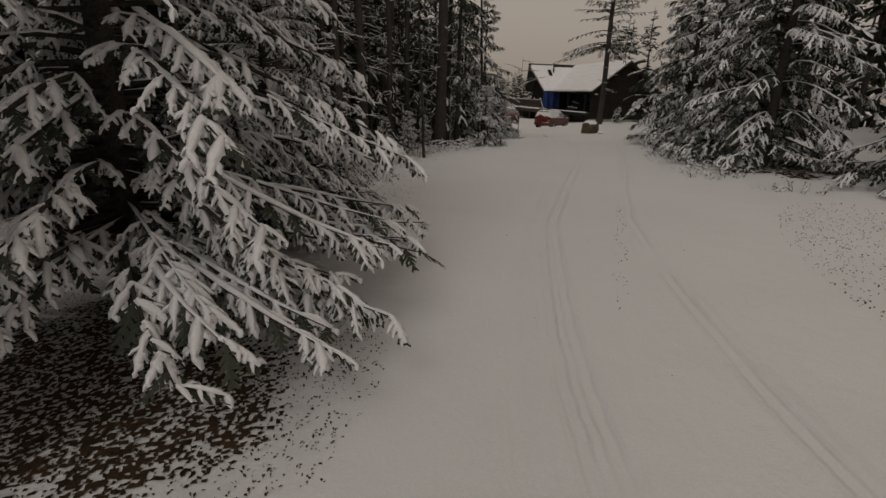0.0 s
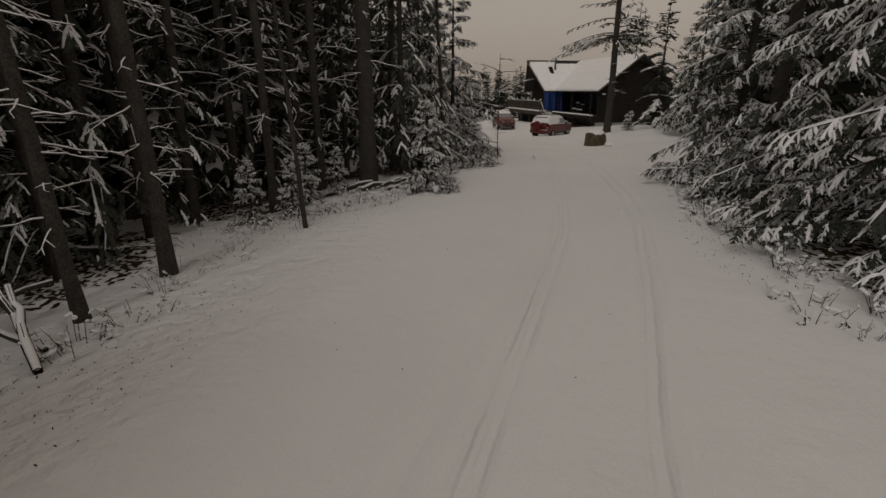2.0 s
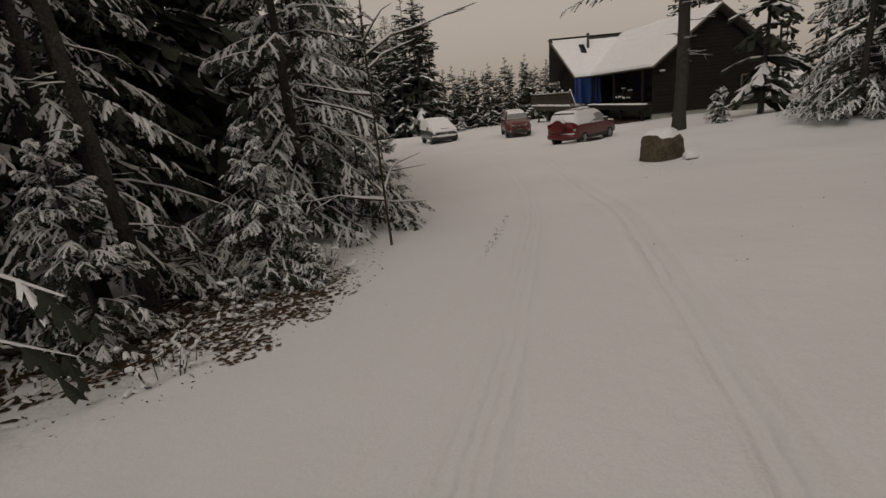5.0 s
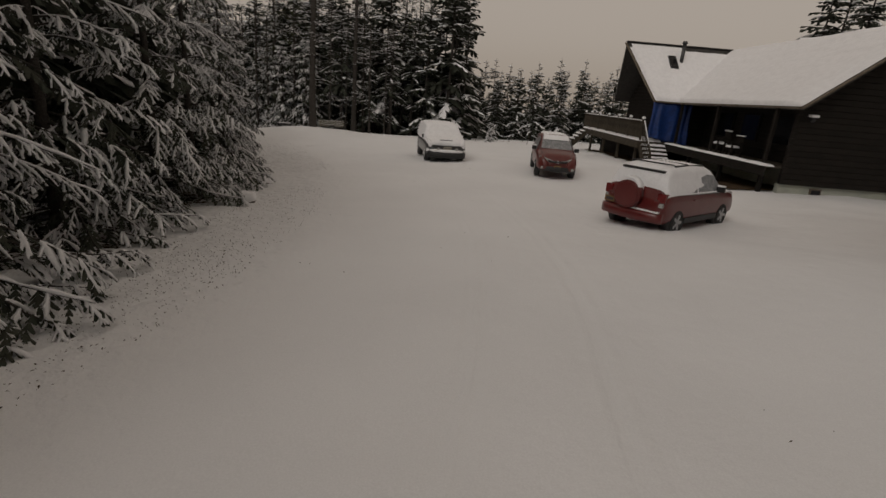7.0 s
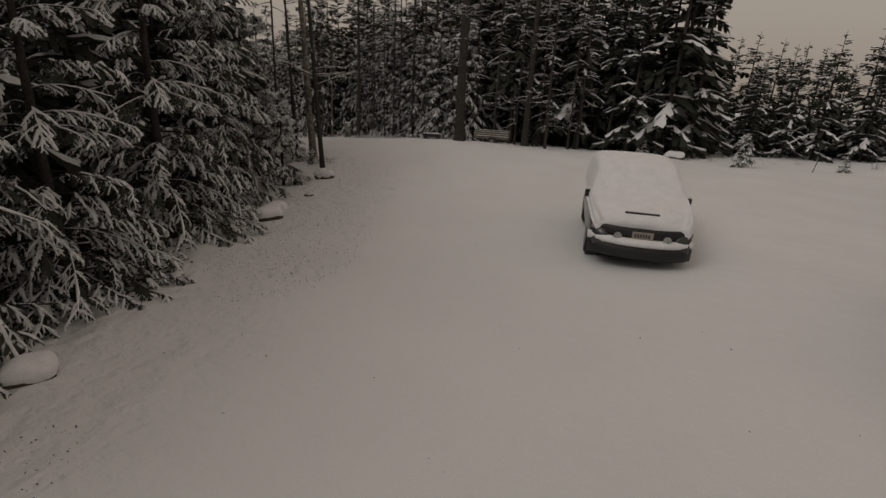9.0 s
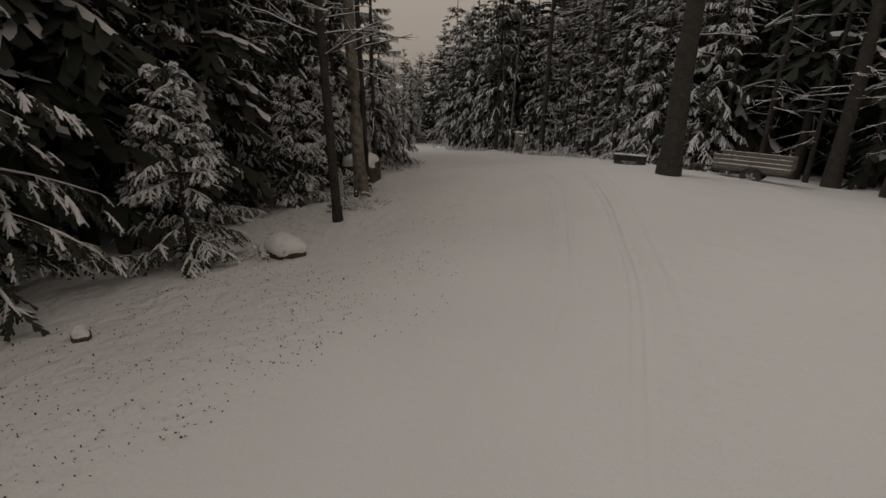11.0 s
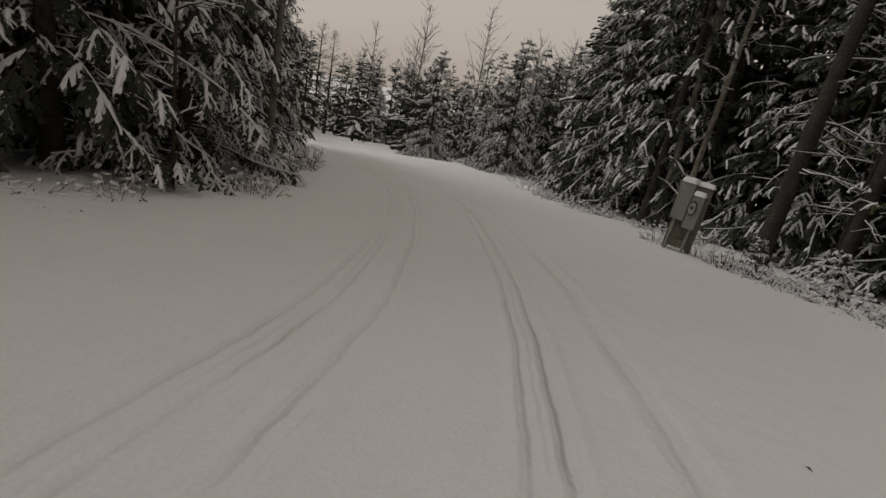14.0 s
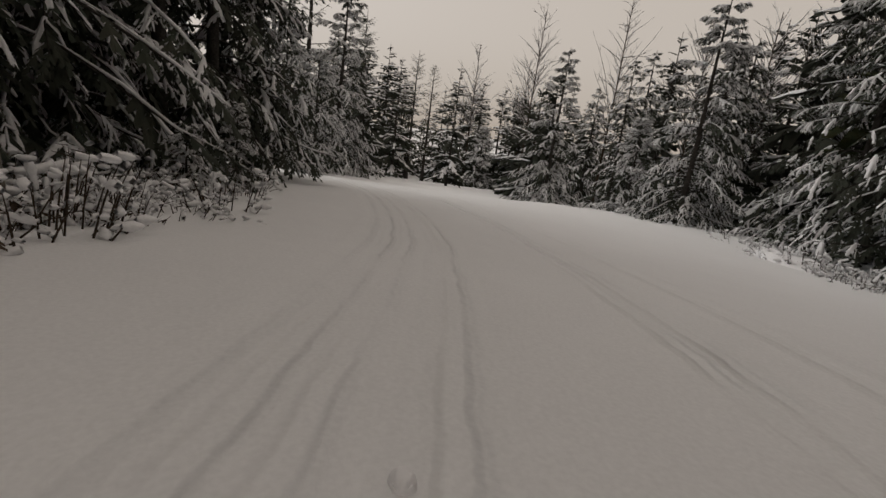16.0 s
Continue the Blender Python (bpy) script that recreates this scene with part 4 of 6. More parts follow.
def body_parts(car, st, paint, snow_rows, mirror, arch_x, wr=0.34, track=0.78):
    part("body", loft(st), paint, car)
    for x in arch_x:
        for s in (1, -1):
            part("wheel_arch", rod((x, s * (track - 0.1), wr + 0.02), (x, s * (track + 0.115), wr + 0.02), wr + 0.07, seg=20), M_PLASTIC, car)
            wheel(car, x, s * (track + 0.03), wr)
    for s in (1, -1):
        m = part("mirror", box(mirror[0] - 0.07, mirror[0] + 0.05, s * mirror[1] - 0.11, s * mirror[1] + 0.11, mirror[2], mirror[2] + 0.16, 0.03), M_PLASTIC, car)
        part("snow", box(mirror[0] - 0.08, mirror[0] + 0.04, s * mirror[1] - 0.1, s * mirror[1] + 0.1, mirror[2] + 0.155, mirror[2] + 0.2, 0.02), M_CAP, m)


def arc_bar(x0, half, bulge, z0, z1, depth, n=14):
    """A bar across the car, bowed in plan, with rounded upper and lower edges."""
    bm = bmesh.new()
    h = z1 - z0
    prof = [(0.0, z0), (depth * 0.8, z0 + 0.1 * h), (depth, z0 + 0.4 * h), (depth * 0.9, z0 + 0.8 * h), (depth * 0.4, z1), (0.0, z1)]
    rows = []
    for k in range(n + 1):
        u = -1 + 2 * k / n
        x = x0 + bulge * (1 - abs(u) ** 2.6)
        rows.append([bm.verts.new((x + d * (1 if abs(u) < 0.99 else 0.6), u * half, z)) for d, z in prof])
    for a, b in zip(rows, rows[1:]):
        for k in range(5):
            bm.faces.new((a[k], a[k + 1], b[k + 1], b[k]))
        bm.faces.new((a[5], a[0], b[0], b[5]))
    bm.faces.new(rows[0])
    bm.faces.new(rows[-1][::-1])
    bmesh.ops.recalc_face_normals(bm, faces=bm.faces)
    for f in bm.faces:
        f.smooth = len(f.verts) == 4
    return bm


# red sport utility car, seen from behind
SUV = [(-2.10, 0.46, 0.66, 0.86, 0.68, 0.92, 0.60), (-2.05, 0.38, 0.80, 0.93, 0.82, 1.02, 0.72), (-1.97, 0.34, 0.86, 0.98, 0.87, 1.20, 0.75), (-1.82, 0.31, 0.89, 1.00, 0.885, 1.56, 0.68),
       (-1.60, 0.30, 0.90, 1.01, 0.895, 1.68, 0.66), (-0.7, 0.28, 0.90, 1.00, 0.90, 1.73, 0.67), (0.15, 0.28, 0.90, 0.99, 0.90, 1.70, 0.65), (0.55, 0.28, 0.90, 0.99, 0.90, 1.58, 0.65), (0.95, 0.28, 0.90, 0.98, 0.90, 1.33, 0.68),
       (1.28, 0.28, 0.90, 0.97, 0.90, 1.10, 0.72), (1.7, 0.30, 0.89, 0.95, 0.87, 1.03, 0.68), (2.0, 0.32, 0.86, 0.88, 0.81, 0.94, 0.62), (2.15, 0.36, 0.76, 0.78, 0.70, 0.82, 0.52), (2.22, 0.42, 0.62, 0.66, 0.58, 0.70, 0.44)]
suv = thing("sport_utility_car", "red sport utility car with spare wheel, roof and windows under snow", "car", pose(20.4, 49.56, gz(20.4, 49.56), 0, 0, 39.3))
body_parts(suv, SUV, M_RED, 3, (0.75, 0.98, 1.05), (-1.3, 1.3))
side_glass(suv, [(-1.55, 0.90, 1.06), (-0.45, 0.915, 1.04), (-0.45, 0.72, 1.58), (-1.50, 0.71, 1.55)])
side_glass(suv, [(-0.38, 0.915, 1.04), (1.05, 0.915, 1.02), (0.62, 0.74, 1.50), (-0.38, 0.72, 1.58)])
part("snow", loft([(x, zb - 0.02, wb * 0.97, zb + 0.05 * (zt - zb), wb * 0.98, zt, wt) for x, zs, ws, zb, wb, zt, wt in SUV[2:-2]], 0.06), M_CAP, suv, "white snow over roof, windows and bonnet")
for sg in (1, -1):
    part("sill_cladding", box(-0.95, 0.95, sg * 0.90 - 0.03, sg * 0.90 + 0.03, 0.28, 0.44, 0.02), M_PLASTIC, suv)
part("tailgate_spoiler", box(-1.86, -1.62, -0.60, 0.60, 1.60, 1.66, 0.02), M_PLASTIC, suv)
part("rear_bumper", arc_bar(-2.02, 0.88, -0.18, 0.34, 0.62, -0.12), M_RED, suv)
part("snow", box(-2.19, -2.05, -0.8, 0.2, 0.615, 0.65, 0.015), M_CAP, suv)
cover = rod((-2.10, 0.08, 0.98), (-2.33, 0.08, 0.98), 0.375, 0.36, 32)
spare = part("spare_wheel_cover", cover, M_RED, suv, "round red spare wheel cover")
part("rim", rod((-2.335, 0.08, 0.98), (-2.345, 0.08, 0.98), 0.33, 0.32, 32), M_RED, spare)
part("snow", rod((-2.06, 0.08, 1.12), (-2.28, 0.08, 1.12), 0.33, 0.3, 20), M_CAP, spare)
for s in (1, -1):
    part("taillight", box(-2.07, -1.90, s * 0.76 - 0.11, s * 0.76 + 0.11, 0.88, 1.12, 0.03), M_TAIL, suv)
    part("reverse_light", box(-2.085, -1.95, s * 0.76 - 0.08, s * 0.76 + 0.08, 0.76, 0.87, 0.02), M_LAMP, suv)
    part("roof_rail", bar((-1.4, s * 0.6, 1.77), (0.1, s * 0.6, 1.76), 0.04, 0.05, 0.01), M_PLASTIC, suv)
    part("roof_bar", bar((-1.1 + s * 0.35, -0.6, 1.80), (-1.1 + s * 0.35, 0.6, 1.80), 0.05, 0.03, 0.01), M_PLASTIC, suv)
    part("door_handle", box(-0.62, -0.42, s * 0.912 - 0.02, s * 0.912 + 0.02, 0.88, 0.92, 0.01), M_RED, suv)
    part("headlight", box(1.95, 2.12, s * 0.62 - 0.14, s * 0.62 + 0.14, 0.66, 0.82, 0.03), M_LAMP, suv)
plate(suv, -2.12, 0.5, 0.80, 0.66, 0.81, M_PLATE, -1)

# orange-red compact car, nose towards the driveway
CAR = [(-2.15, 0.5, 0.7, 0.85, 0.72, 0.92, 0.62), (-2.0, 0.34, 0.84, 0.97, 0.85, 1.2, 0.74), (-1.7, 0.3, 0.89, 1.0, 0.88, 1.58, 0.66), (-0.8, 0.28, 0.9, 1.0, 0.9, 1.68, 0.66), (0.1, 0.28, 0.9, 1.0, 0.9, 1.66, 0.64), (0.4, 0.28, 0.9, 1.0, 0.9, 1.55, 0.64),
       (0.8, 0.28, 0.9, 1.0, 0.9, 1.32, 0.68), (1.2, 0.28, 0.9, 0.99, 0.89, 1.10, 0.74), (1.65, 0.3, 0.89, 0.95, 0.86, 1.03, 0.70), (1.98, 0.32, 0.86, 0.88, 0.80, 0.94, 0.62), (2.14, 0.33, 0.80, 0.78, 0.72, 0.82, 0.54), (2.23, 0.36, 0.70, 0.64, 0.62, 0.68, 0.46), (2.26, 0.42, 0.60, 0.54, 0.54, 0.56, 0.42)]
red = thing("compact_car", "orange-red car lightly dusted with snow, nose towards the driveway", "car", pose(18.6, 58.4, gz(18.6, 58.4), 0, 0, -95) @ Matrix.Diagonal((1.0, 0.93, 1.0, 1)))
body_parts(red, CAR, M_RUST, 3, (0.72, 1.0, 1.02), (-1.3, 1.33))
side_glass(red, [(-1.5, 0.895, 1.02), (-0.4, 0.91, 1.0), (-0.4, 0.71, 1.53), (-1.4, 0.70, 1.5)])
side_glass(red, [(-0.33, 0.91, 1.0), (0.85, 0.91, 1.0), (0.3, 0.71, 1.5), (-0.33, 0.71, 1.53)])
part("windscreen", sheet_bm([(1.17, -0.72, 1.14), (1.17, 0.72, 1.14), (0.28, 0.60, 1.64), (0.28, -0.60, 1.64)], 0.02), M_GLASS, red, "windscreen whitened by frost")
part("snow", snow_sheet((-1.6, -0.58, 1.61), (0.1, -0.58, 1.64), (0.1, 0.58, 1.64), (-1.6, 0.58, 1.61), 0.10, 20, 16, 81), M_CAP, red)
part("snow", snow_sheet((0.62, -0.62, 1.47), (0.62, 0.62, 1.47), (0.26, 0.58, 1.66), (0.26, -0.58, 1.66), 0.03, 16, 12, 82), M_CAP, red)
part("wiper", bar((1.0, -0.55, 1.14), (0.75, 0.1, 1.30), 0.02, 0.02), M_PLASTIC, red)
part("wiper", bar((1.0, 0.05, 1.14), (0.78, 0.6, 1.27), 0.02, 0.02), M_PLASTIC, red)
part("grille", arc_bar(2.10, 0.52, 0.20, 0.66, 0.73, 0.03), M_PLASTIC, red)
part("lower_grille", arc_bar(2.03, 0.78, 0.27, 0.28, 0.50, 0.05), M_PLASTIC, red)
part("badge", rod((2.29, 0, 0.70), (2.325, 0, 0.70), 0.06, seg=14), M_RIM, red)
for s in (1, -1):
    part("headlight", bar((2.17, s * 0.42, 0.74), (1.92, s * 0.80, 0.86), 0.12, 0.10, 0.035), M_LAMP, red)
    part("fog_lamp", rod((2.2, s * 0.68, 0.42), (2.26, s * 0.68, 0.42), 0.06, seg=12), M_LAMP, red)
    part("chrome_strip", bar((2.28, s * 0.06, 0.70), (2.20, s * 0.44, 0.77), 0.02, 0.03, 0.004), M_RIM, red)
plate(red, 2.32, -0.15, 0.15, 0.40, 0.55, M_PLATE, 1)

# snow-buried station wagon
VAN = [(-2.3, 0.5, 0.74, 0.9, 0.76, 1.0, 0.66), (-2.15, 0.36, 0.86, 1.0, 0.86, 1.3, 0.76), (-1.8, 0.32, 0.9, 1.02, 0.9, 1.62, 0.72), (-0.8, 0.3, 0.92, 1.0, 0.92, 1.68, 0.72), (0.2, 0.3, 0.92, 1.0, 0.92, 1.62, 0.70),
       (0.6, 0.3, 0.92, 1.0, 0.92, 1.42, 0.72), (1.1, 0.3, 0.92, 1.0, 0.91, 1.10, 0.76), (1.65, 0.32, 0.91, 0.94, 0.88, 1.00, 0.72), (2.05, 0.34, 0.89, 0.84, 0.84, 0.90, 0.66), (2.25, 0.36, 0.82, 0.72, 0.76, 0.78, 0.58), (2.32, 0.42, 0.7, 0.6, 0.66, 0.64, 0.5)]
wag = thing("station_wagon", "dark station wagon buried under thick smooth snow, front showing", "car", pose(13.3, 62.8, gz(13.3, 62.8), 0, 0, -79) @ Matrix.Diagonal((1.0, 1.09, 1.03, 1)))
body_parts(wag, VAN, M_DARKPAINT, 3, (0.80, 0.91, 1.08), (-1.4, 1.4))
side_glass(wag, [(-1.7, 0.915, 1.06), (0.85, 0.935, 1.04), (0.35, 0.76, 1.5), (-1.65, 0.76, 1.5)])
part("snow", loft([(min(x, 2.2), zb - 0.10, wb * 0.98, zb + 0.02, wb * 1.0, zt, wt * (1.08 if zt > 1.2 else 1.16)) for x, zs, ws, zb, wb, zt, wt in VAN[1:-1]], 0.16), M_CAP, wag, "thick smooth snow over bonnet, windscreen and roof")
part("bumper", arc_bar(2.08, 0.90, 0.30, 0.26, 0.54, 0.12), M_PLASTIC, wag)
part("snow", arc_bar(2.02, 0.93, 0.33, 0.52, 0.67, 0.14), M_CAP, wag)
part("grille", arc_bar(2.05, 0.86, 0.26, 0.66, 0.86, 0.06), M_PLASTIC, wag)
part("hood_scoop", box(1.93, 2.06, -0.32, 0.28, 1.06, 1.10, 0.015), M_PLASTIC, wag, "dark slot of the bonnet scoop showing through the snow")
plate(wag, 2.37, -0.18, 0.18, 0.67, 0.81, M_PLATE_W, 1)
for s in (1, -1):
    part("headlight", bar((2.22, s * 0.52, 0.77), (2.06, s * 0.86, 0.79), 0.13, 0.12, 0.04), M_GLASS, wag)
    part("fog_lamp", rod((2.36, s * 0.42, 0.70), (2.40, s * 0.42, 0.70), 0.07, seg=14), M_LAMP, wag)
part("snow", box(2.40, 2.46, -0.08, 0.14, 0.31, 0.42, 0.03), M_CAP, wag)

# ---- the named trees ----
NEAR = [spruce_meshes(1, 10, 3.3, 0.8, 270, 10, 3, droop=0.34, trunk_r=0.16, floor=0.55), spruce_meshes(2, 10, 2.7, 0.3, 130, 12, 2, snow=0.95, droop=0.34, trunk_r=0.15)]
MID = [spruce_meshes(11, 8.5, 2.3, 0.3, 84, 9, 2, snow=1.0, droop=0.36), spruce_meshes(12, 9.5, 2.2, 0.4, 84, 9, 2, snow=0.75, droop=0.42), spruce_meshes(13, 4.2, 1.3, 0.15, 52, 7, 2, snow=0.95, droop=0.25, trunk_r=0.06)]
LOW = [spruce_meshes(21, 10, 2.3, 0.4, 76, 6, 1, snow=0.6, droop=0.36), spruce_meshes(22, 13, 2.5, 0.9, 78, 6, 1, snow=0.42, droop=0.4), spruce_meshes(23, 7.5, 1.9, 0.2, 66, 6, 1, snow=0.7, droop=0.35)]
DARK = [spruce_meshes(25, 12, 2.4, 0.8, 96, 2, 0, snow=0.4, droop=0.36), spruce_meshes(26, 14, 2.6, 1.2, 100, 2, 0, snow=0.35, droop=0.36)]
TALL = [spruce_meshes(31, 15, 2.3, 4.4, 64, 2, 0, snow=0.4, droop=0.4, trunk_r=0.17), spruce_meshes(32, 16, 2.6, 5.2, 64, 2, 0, snow=0.4, droop=0.4, trunk_r=0.21)]
FAR = [spruce_meshes(41, 9, 2.0, 0.2, 42, 1, 0, droop=0.35, snow=0.7), spruce_meshes(42, 11, 2.2, 0.4, 46, 1, 0, droop=0.4, snow=0.55), spruce_meshes(43, 8, 2.3, 0.6, 38, 1, 0, droop=0.2, needle=M_PINE, snow=0.45)]
SMALL = spruce_meshes(51, 1.5, 0.55, 0.05, 28, 4, 1, droop=0.2, trunk_r=0.025)
PINES = [spruce_meshes(61, 15, 3.2, 3.2, 64, 4, 1, snow=0.4, droop=0.1, trunk_r=0.22, needle=M_PINE), spruce_meshes(62, 14, 2.9, 2.2, 64, 4, 1, snow=0.45, droop=0.15, trunk_r=0.2, needle=M_PINE)]
made = {}


def plant(kind, k, x, y, scale=1.0, turn=None, lift=0.0):
    pool, name, label = {"near": (NEAR, "spruce", "large dark spruce bowed under thick clumps of snow"), "mid": (MID, "spruce", "dense green spruce with heavy snow on drooping boughs"),
                         "low": (LOW, "spruce", "dark forest spruce with snow on its boughs"), "dark": (DARK, "spruce", "dark shaded forest spruce with little snow"), "tall": (TALL, "tall_spruce", "tall forest spruce with bare lower trunk"),
                         "far": (FAR, "spruce", "distant spruce frosted white with snow"), "pine": (PINES, "pine", "tall pine with long snowy boughs at the clearing's edge"),
                         "small": ([SMALL], "young_spruce", "knee-high young spruce covered with snow")}[kind]
    turn = (x * 97 + y * 53) % 360 if turn is None else turn
    m = pose(x, y, gz(x, y) - 0.02 + lift, 0, 0, turn)
    key = (kind, k)
    if key not in made:
        made[key] = conifer(name, pool[k], label, "tree", m, "forest trees")
        ob = made[key]
        ob.matrix_basis = m @ Matrix.Scale(scale, 4)
    else:
        ob = copy_thing(made[key], m)
        ob.scale = (scale,) * 3
    return ob


for kind, k, x, y, sc in (
        ("near", 0, -2.4, 5.8, 1.0), ("near", 0, -1.45, 9.6, 0.62), ("mid", 2, -0.2, 9.4, 0.3), ("near", 1, 12.3, 13.2, 1.0), ("near", 1, 14.2, 19.8, 0.88), ("mid", 0, 13.2, 8.6, 1.1), ("mid", 0, 13.1, 16.3, 0.95), ("mid", 2, 12.3, 17.2, 0.5), ("mid", 2, 11.7, 17.6, 0.28), ("mid", 2, 11.2, 14.4, 0.5), ("low", 0, -5.8, 9.8, 0.9),
        ("mid", 2, 5.75, 21.3, 0.6), ("mid", 2, 6.3, 20.7, 0.24), ("mid", 2, 2.4, 21.2, 0.4), ("mid", 2, 3.2, 22.0, 0.34), ("mid", 2, 1.3, 19.2, 0.36), ("low", 1, 1.2, 22.6, 0.6), ("low", 1, 3.4, 25.4, 0.7), ("low", 1, -0.6, 20.4, 0.7), ("low", 1, -1.9, 17.0, 0.6), ("mid", 2, 8.7, 28.4, 0.5), ("mid", 2, 7.4, 26.9, 0.5), ("mid", 1, 6.4, 28.6, 0.8), ("low", 1, 5.4, 25.6, 1.0), ("mid", 2, 2.2, 19.6, 0.35),
        ("mid", 0, 8.5, 32.2, 1.0), ("low", 1, 5.0, 30.2, 1.0), ("near", 1, 8.0, 36.6, 0.9), ("mid", 0, 7.6, 40.6, 1.05), ("mid", 0, 6.3, 44.6, 1.1), ("mid", 0, 5.9, 48.6, 1.05), ("mid", 0, 5.0, 52.4, 1.1), ("mid", 0, 4.9, 55.0, 0.85),
        ("mid", 0, 3.0, 58.4, 1.0), ("mid", 2, 1.2, 60.8, 1.1), ("mid", 1, -0.4, 63.2, 1.0), ("mid", 1, 1.4, 61.6, 0.7), ("mid", 2, -0.6, 66.4, 0.9), ("mid", 2, 10.0, 35.0, 0.5), ("mid", 2, 9.4, 34.3, 0.6),
        ("mid", 2, -5.0, 70.3, 0.9), ("mid", 2, -7.2, 72.3, 1.0), ("low", 0, -10.2, 72.6, 0.95), ("low", 0, -8.0, 69.6, 1.1), ("mid", 0, -5.9, 67.2, 1.1), ("mid", 2, -4.2, 67.3, 0.8), ("mid", 2, -3.2, 66.2, 0.7),
        ("mid", 1, -10.8, 74.4, 0.95), ("mid", 1, -11.7, 76.7, 0.95), ("mid", 0, -13.0, 77.9, 0.85), ("mid", 0, -15.6, 76.3, 1.0), ("mid", 2, -19.5, 79.2, 0.27), ("low", 1, -14.5, 74.5, 1.0), ("low", 1, -17.5, 75.6, 0.9), ("low", 0, -20.2, 75.8, 0.9),
        ("low", 1, -19.0, 72.5, 1.0), ("low", 0, -22.8, 75.4, 0.85), ("low", 1, -25.2, 73.6, 0.8),
        ("mid", 2, -30.9, 77.5, 1.0), ("mid", 0, -36.4, 77.2, 1.0), ("pine", 1, -54.0, 79.6, 0.72), ("pine", 0, -38.0, 72.0, 0.72), ("low", 0, -45.0, 75.0, 0.85), ("pine", 1, -44.0, 68.0, 0.8), ("mid", 0, -41.0, 76.4, 0.9), ("mid", 2, -33.6, 75.6, 1.3),
        ("mid", 2, -46.6, 84.8, 0.95), ("mid", 0, -33.8, 86.5, 0.75), ("low", 0, -35.7, 89.9, 0.68), ("mid", 0, -26.4, 88.6, 0.72), ("mid", 1, -20.9, 90.5, 1.1), ("mid", 1, -28.5, 90.2, 0.62), ("low", 1, -31.0, 91.5, 0.55), ("low", 1, -23.5, 91.4, 0.75), ("mid", 2, -30.2, 88.6, 0.8), ("mid", 2, -39.5, 88.0, 0.9), ("mid", 0, -24.3, 91.4, 0.95), ("low", 1, -26.0, 93.0, 1.0), ("low", 0, -22.4, 91.2, 1.0), ("low", 1, -29.0, 94.0, 0.85), ("pine", 0, -37.5, 75.4, 0.75), ("mid", 0, -34.2, 75.0, 1.05), ("pine", 0, -60.0, 80.8, 0.7), ("pine", 1, -66.0, 84.0, 0.7), ("pine", 1, -50.0, 76.0, 0.8), ("low", 0, -36.5, 91.0, 0.75), ("low", 2, -42.0, 90.5, 0.9), ("low", 0, -48.0, 89.0, 0.8),
        ("low", 1, -18.2, 92.2, 0.9), ("low", 0, -15.2, 91.6, 0.9), ("mid", 1, -13.4, 91.4, 0.95), ("mid", 0, -10.0, 91.2, 1.0), ("low", 1, -8.2, 91.6, 1.0), ("low", 1, -12.0, 93.2, 1.0), ("mid", 1, -6.4, 89.4, 0.9), ("low", 1, -4.4, 89.6, 1.0), ("mid", 0, -3.4, 87.2, 1.0), ("low", 1, -9.2, 94.0, 1.0), ("mid", 1, -0.8, 86.6, 0.95), ("low", 1, -20.8, 93.6, 0.9), ("low", 1, -17.2, 89.9, 1.0), ("mid", 1, -18.7, 90.8, 1.0), ("low", 1, -18.0, 77.0, 1.0), ("low", 1, -21.0, 77.4, 0.9), ("low", 0, -23.6, 78.0, 0.75), ("mid", 1, -19.6, 77.0, 1.1), ("mid", 1, -22.3, 77.6, 1.0), ("mid", 1, -18.0, 75.9, 1.1), ("mid", 1, -24.6, 76.8, 1.0),
        ("mid", 0, 26.0, 38.4, 1.0), ("small", 0, 23.5, 42.3, 0.9), ("small", 0, 17.7, 83.9, 1.15), ("small", 0, 23.2, 86.5, 0.6), ("small", 0, -3.9, 71.3, 0.5), ("small", 0, -4.6, 72.4, 0.45), ("small", 0, -2.4, 70.4, 0.5), ("small", 0, 12.0, 87.6, 0.8),
        ("small", 0, -10.9, 87.6, 0.4), ("small", 0, -9.7, 87.9, 0.5), ("small", 0, -8.3, 87.6, 0.35), ("small", 0, 9.0, 29.0, 0.5), ("small", 0, 9.3, 28.2, 0.35), ("small", 0, -18.6, 79.0, 0.5)):
    plant(kind, k, x, y, sc)

# ---- forest on both sides, thick enough to hide the distance ----
frng = random.Random(12)
HOUSE_BOX = (20.5, 39, 50, 80)
taken = [(-2.4, 5.8), (-1.45, 9.6), (11.9, 12.6), (14, 19.8)]


def clear(x, y, gap):
    if HOUSE_BOX[0] < x < HOUSE_BOX[1] and HOUSE_BOX[2] < y < HOUSE_BOX[3]:
        return False
    if any((x - a) ** 2 + (y - b) ** 2 < gap * gap for a, b in taken):
        return False
    return True


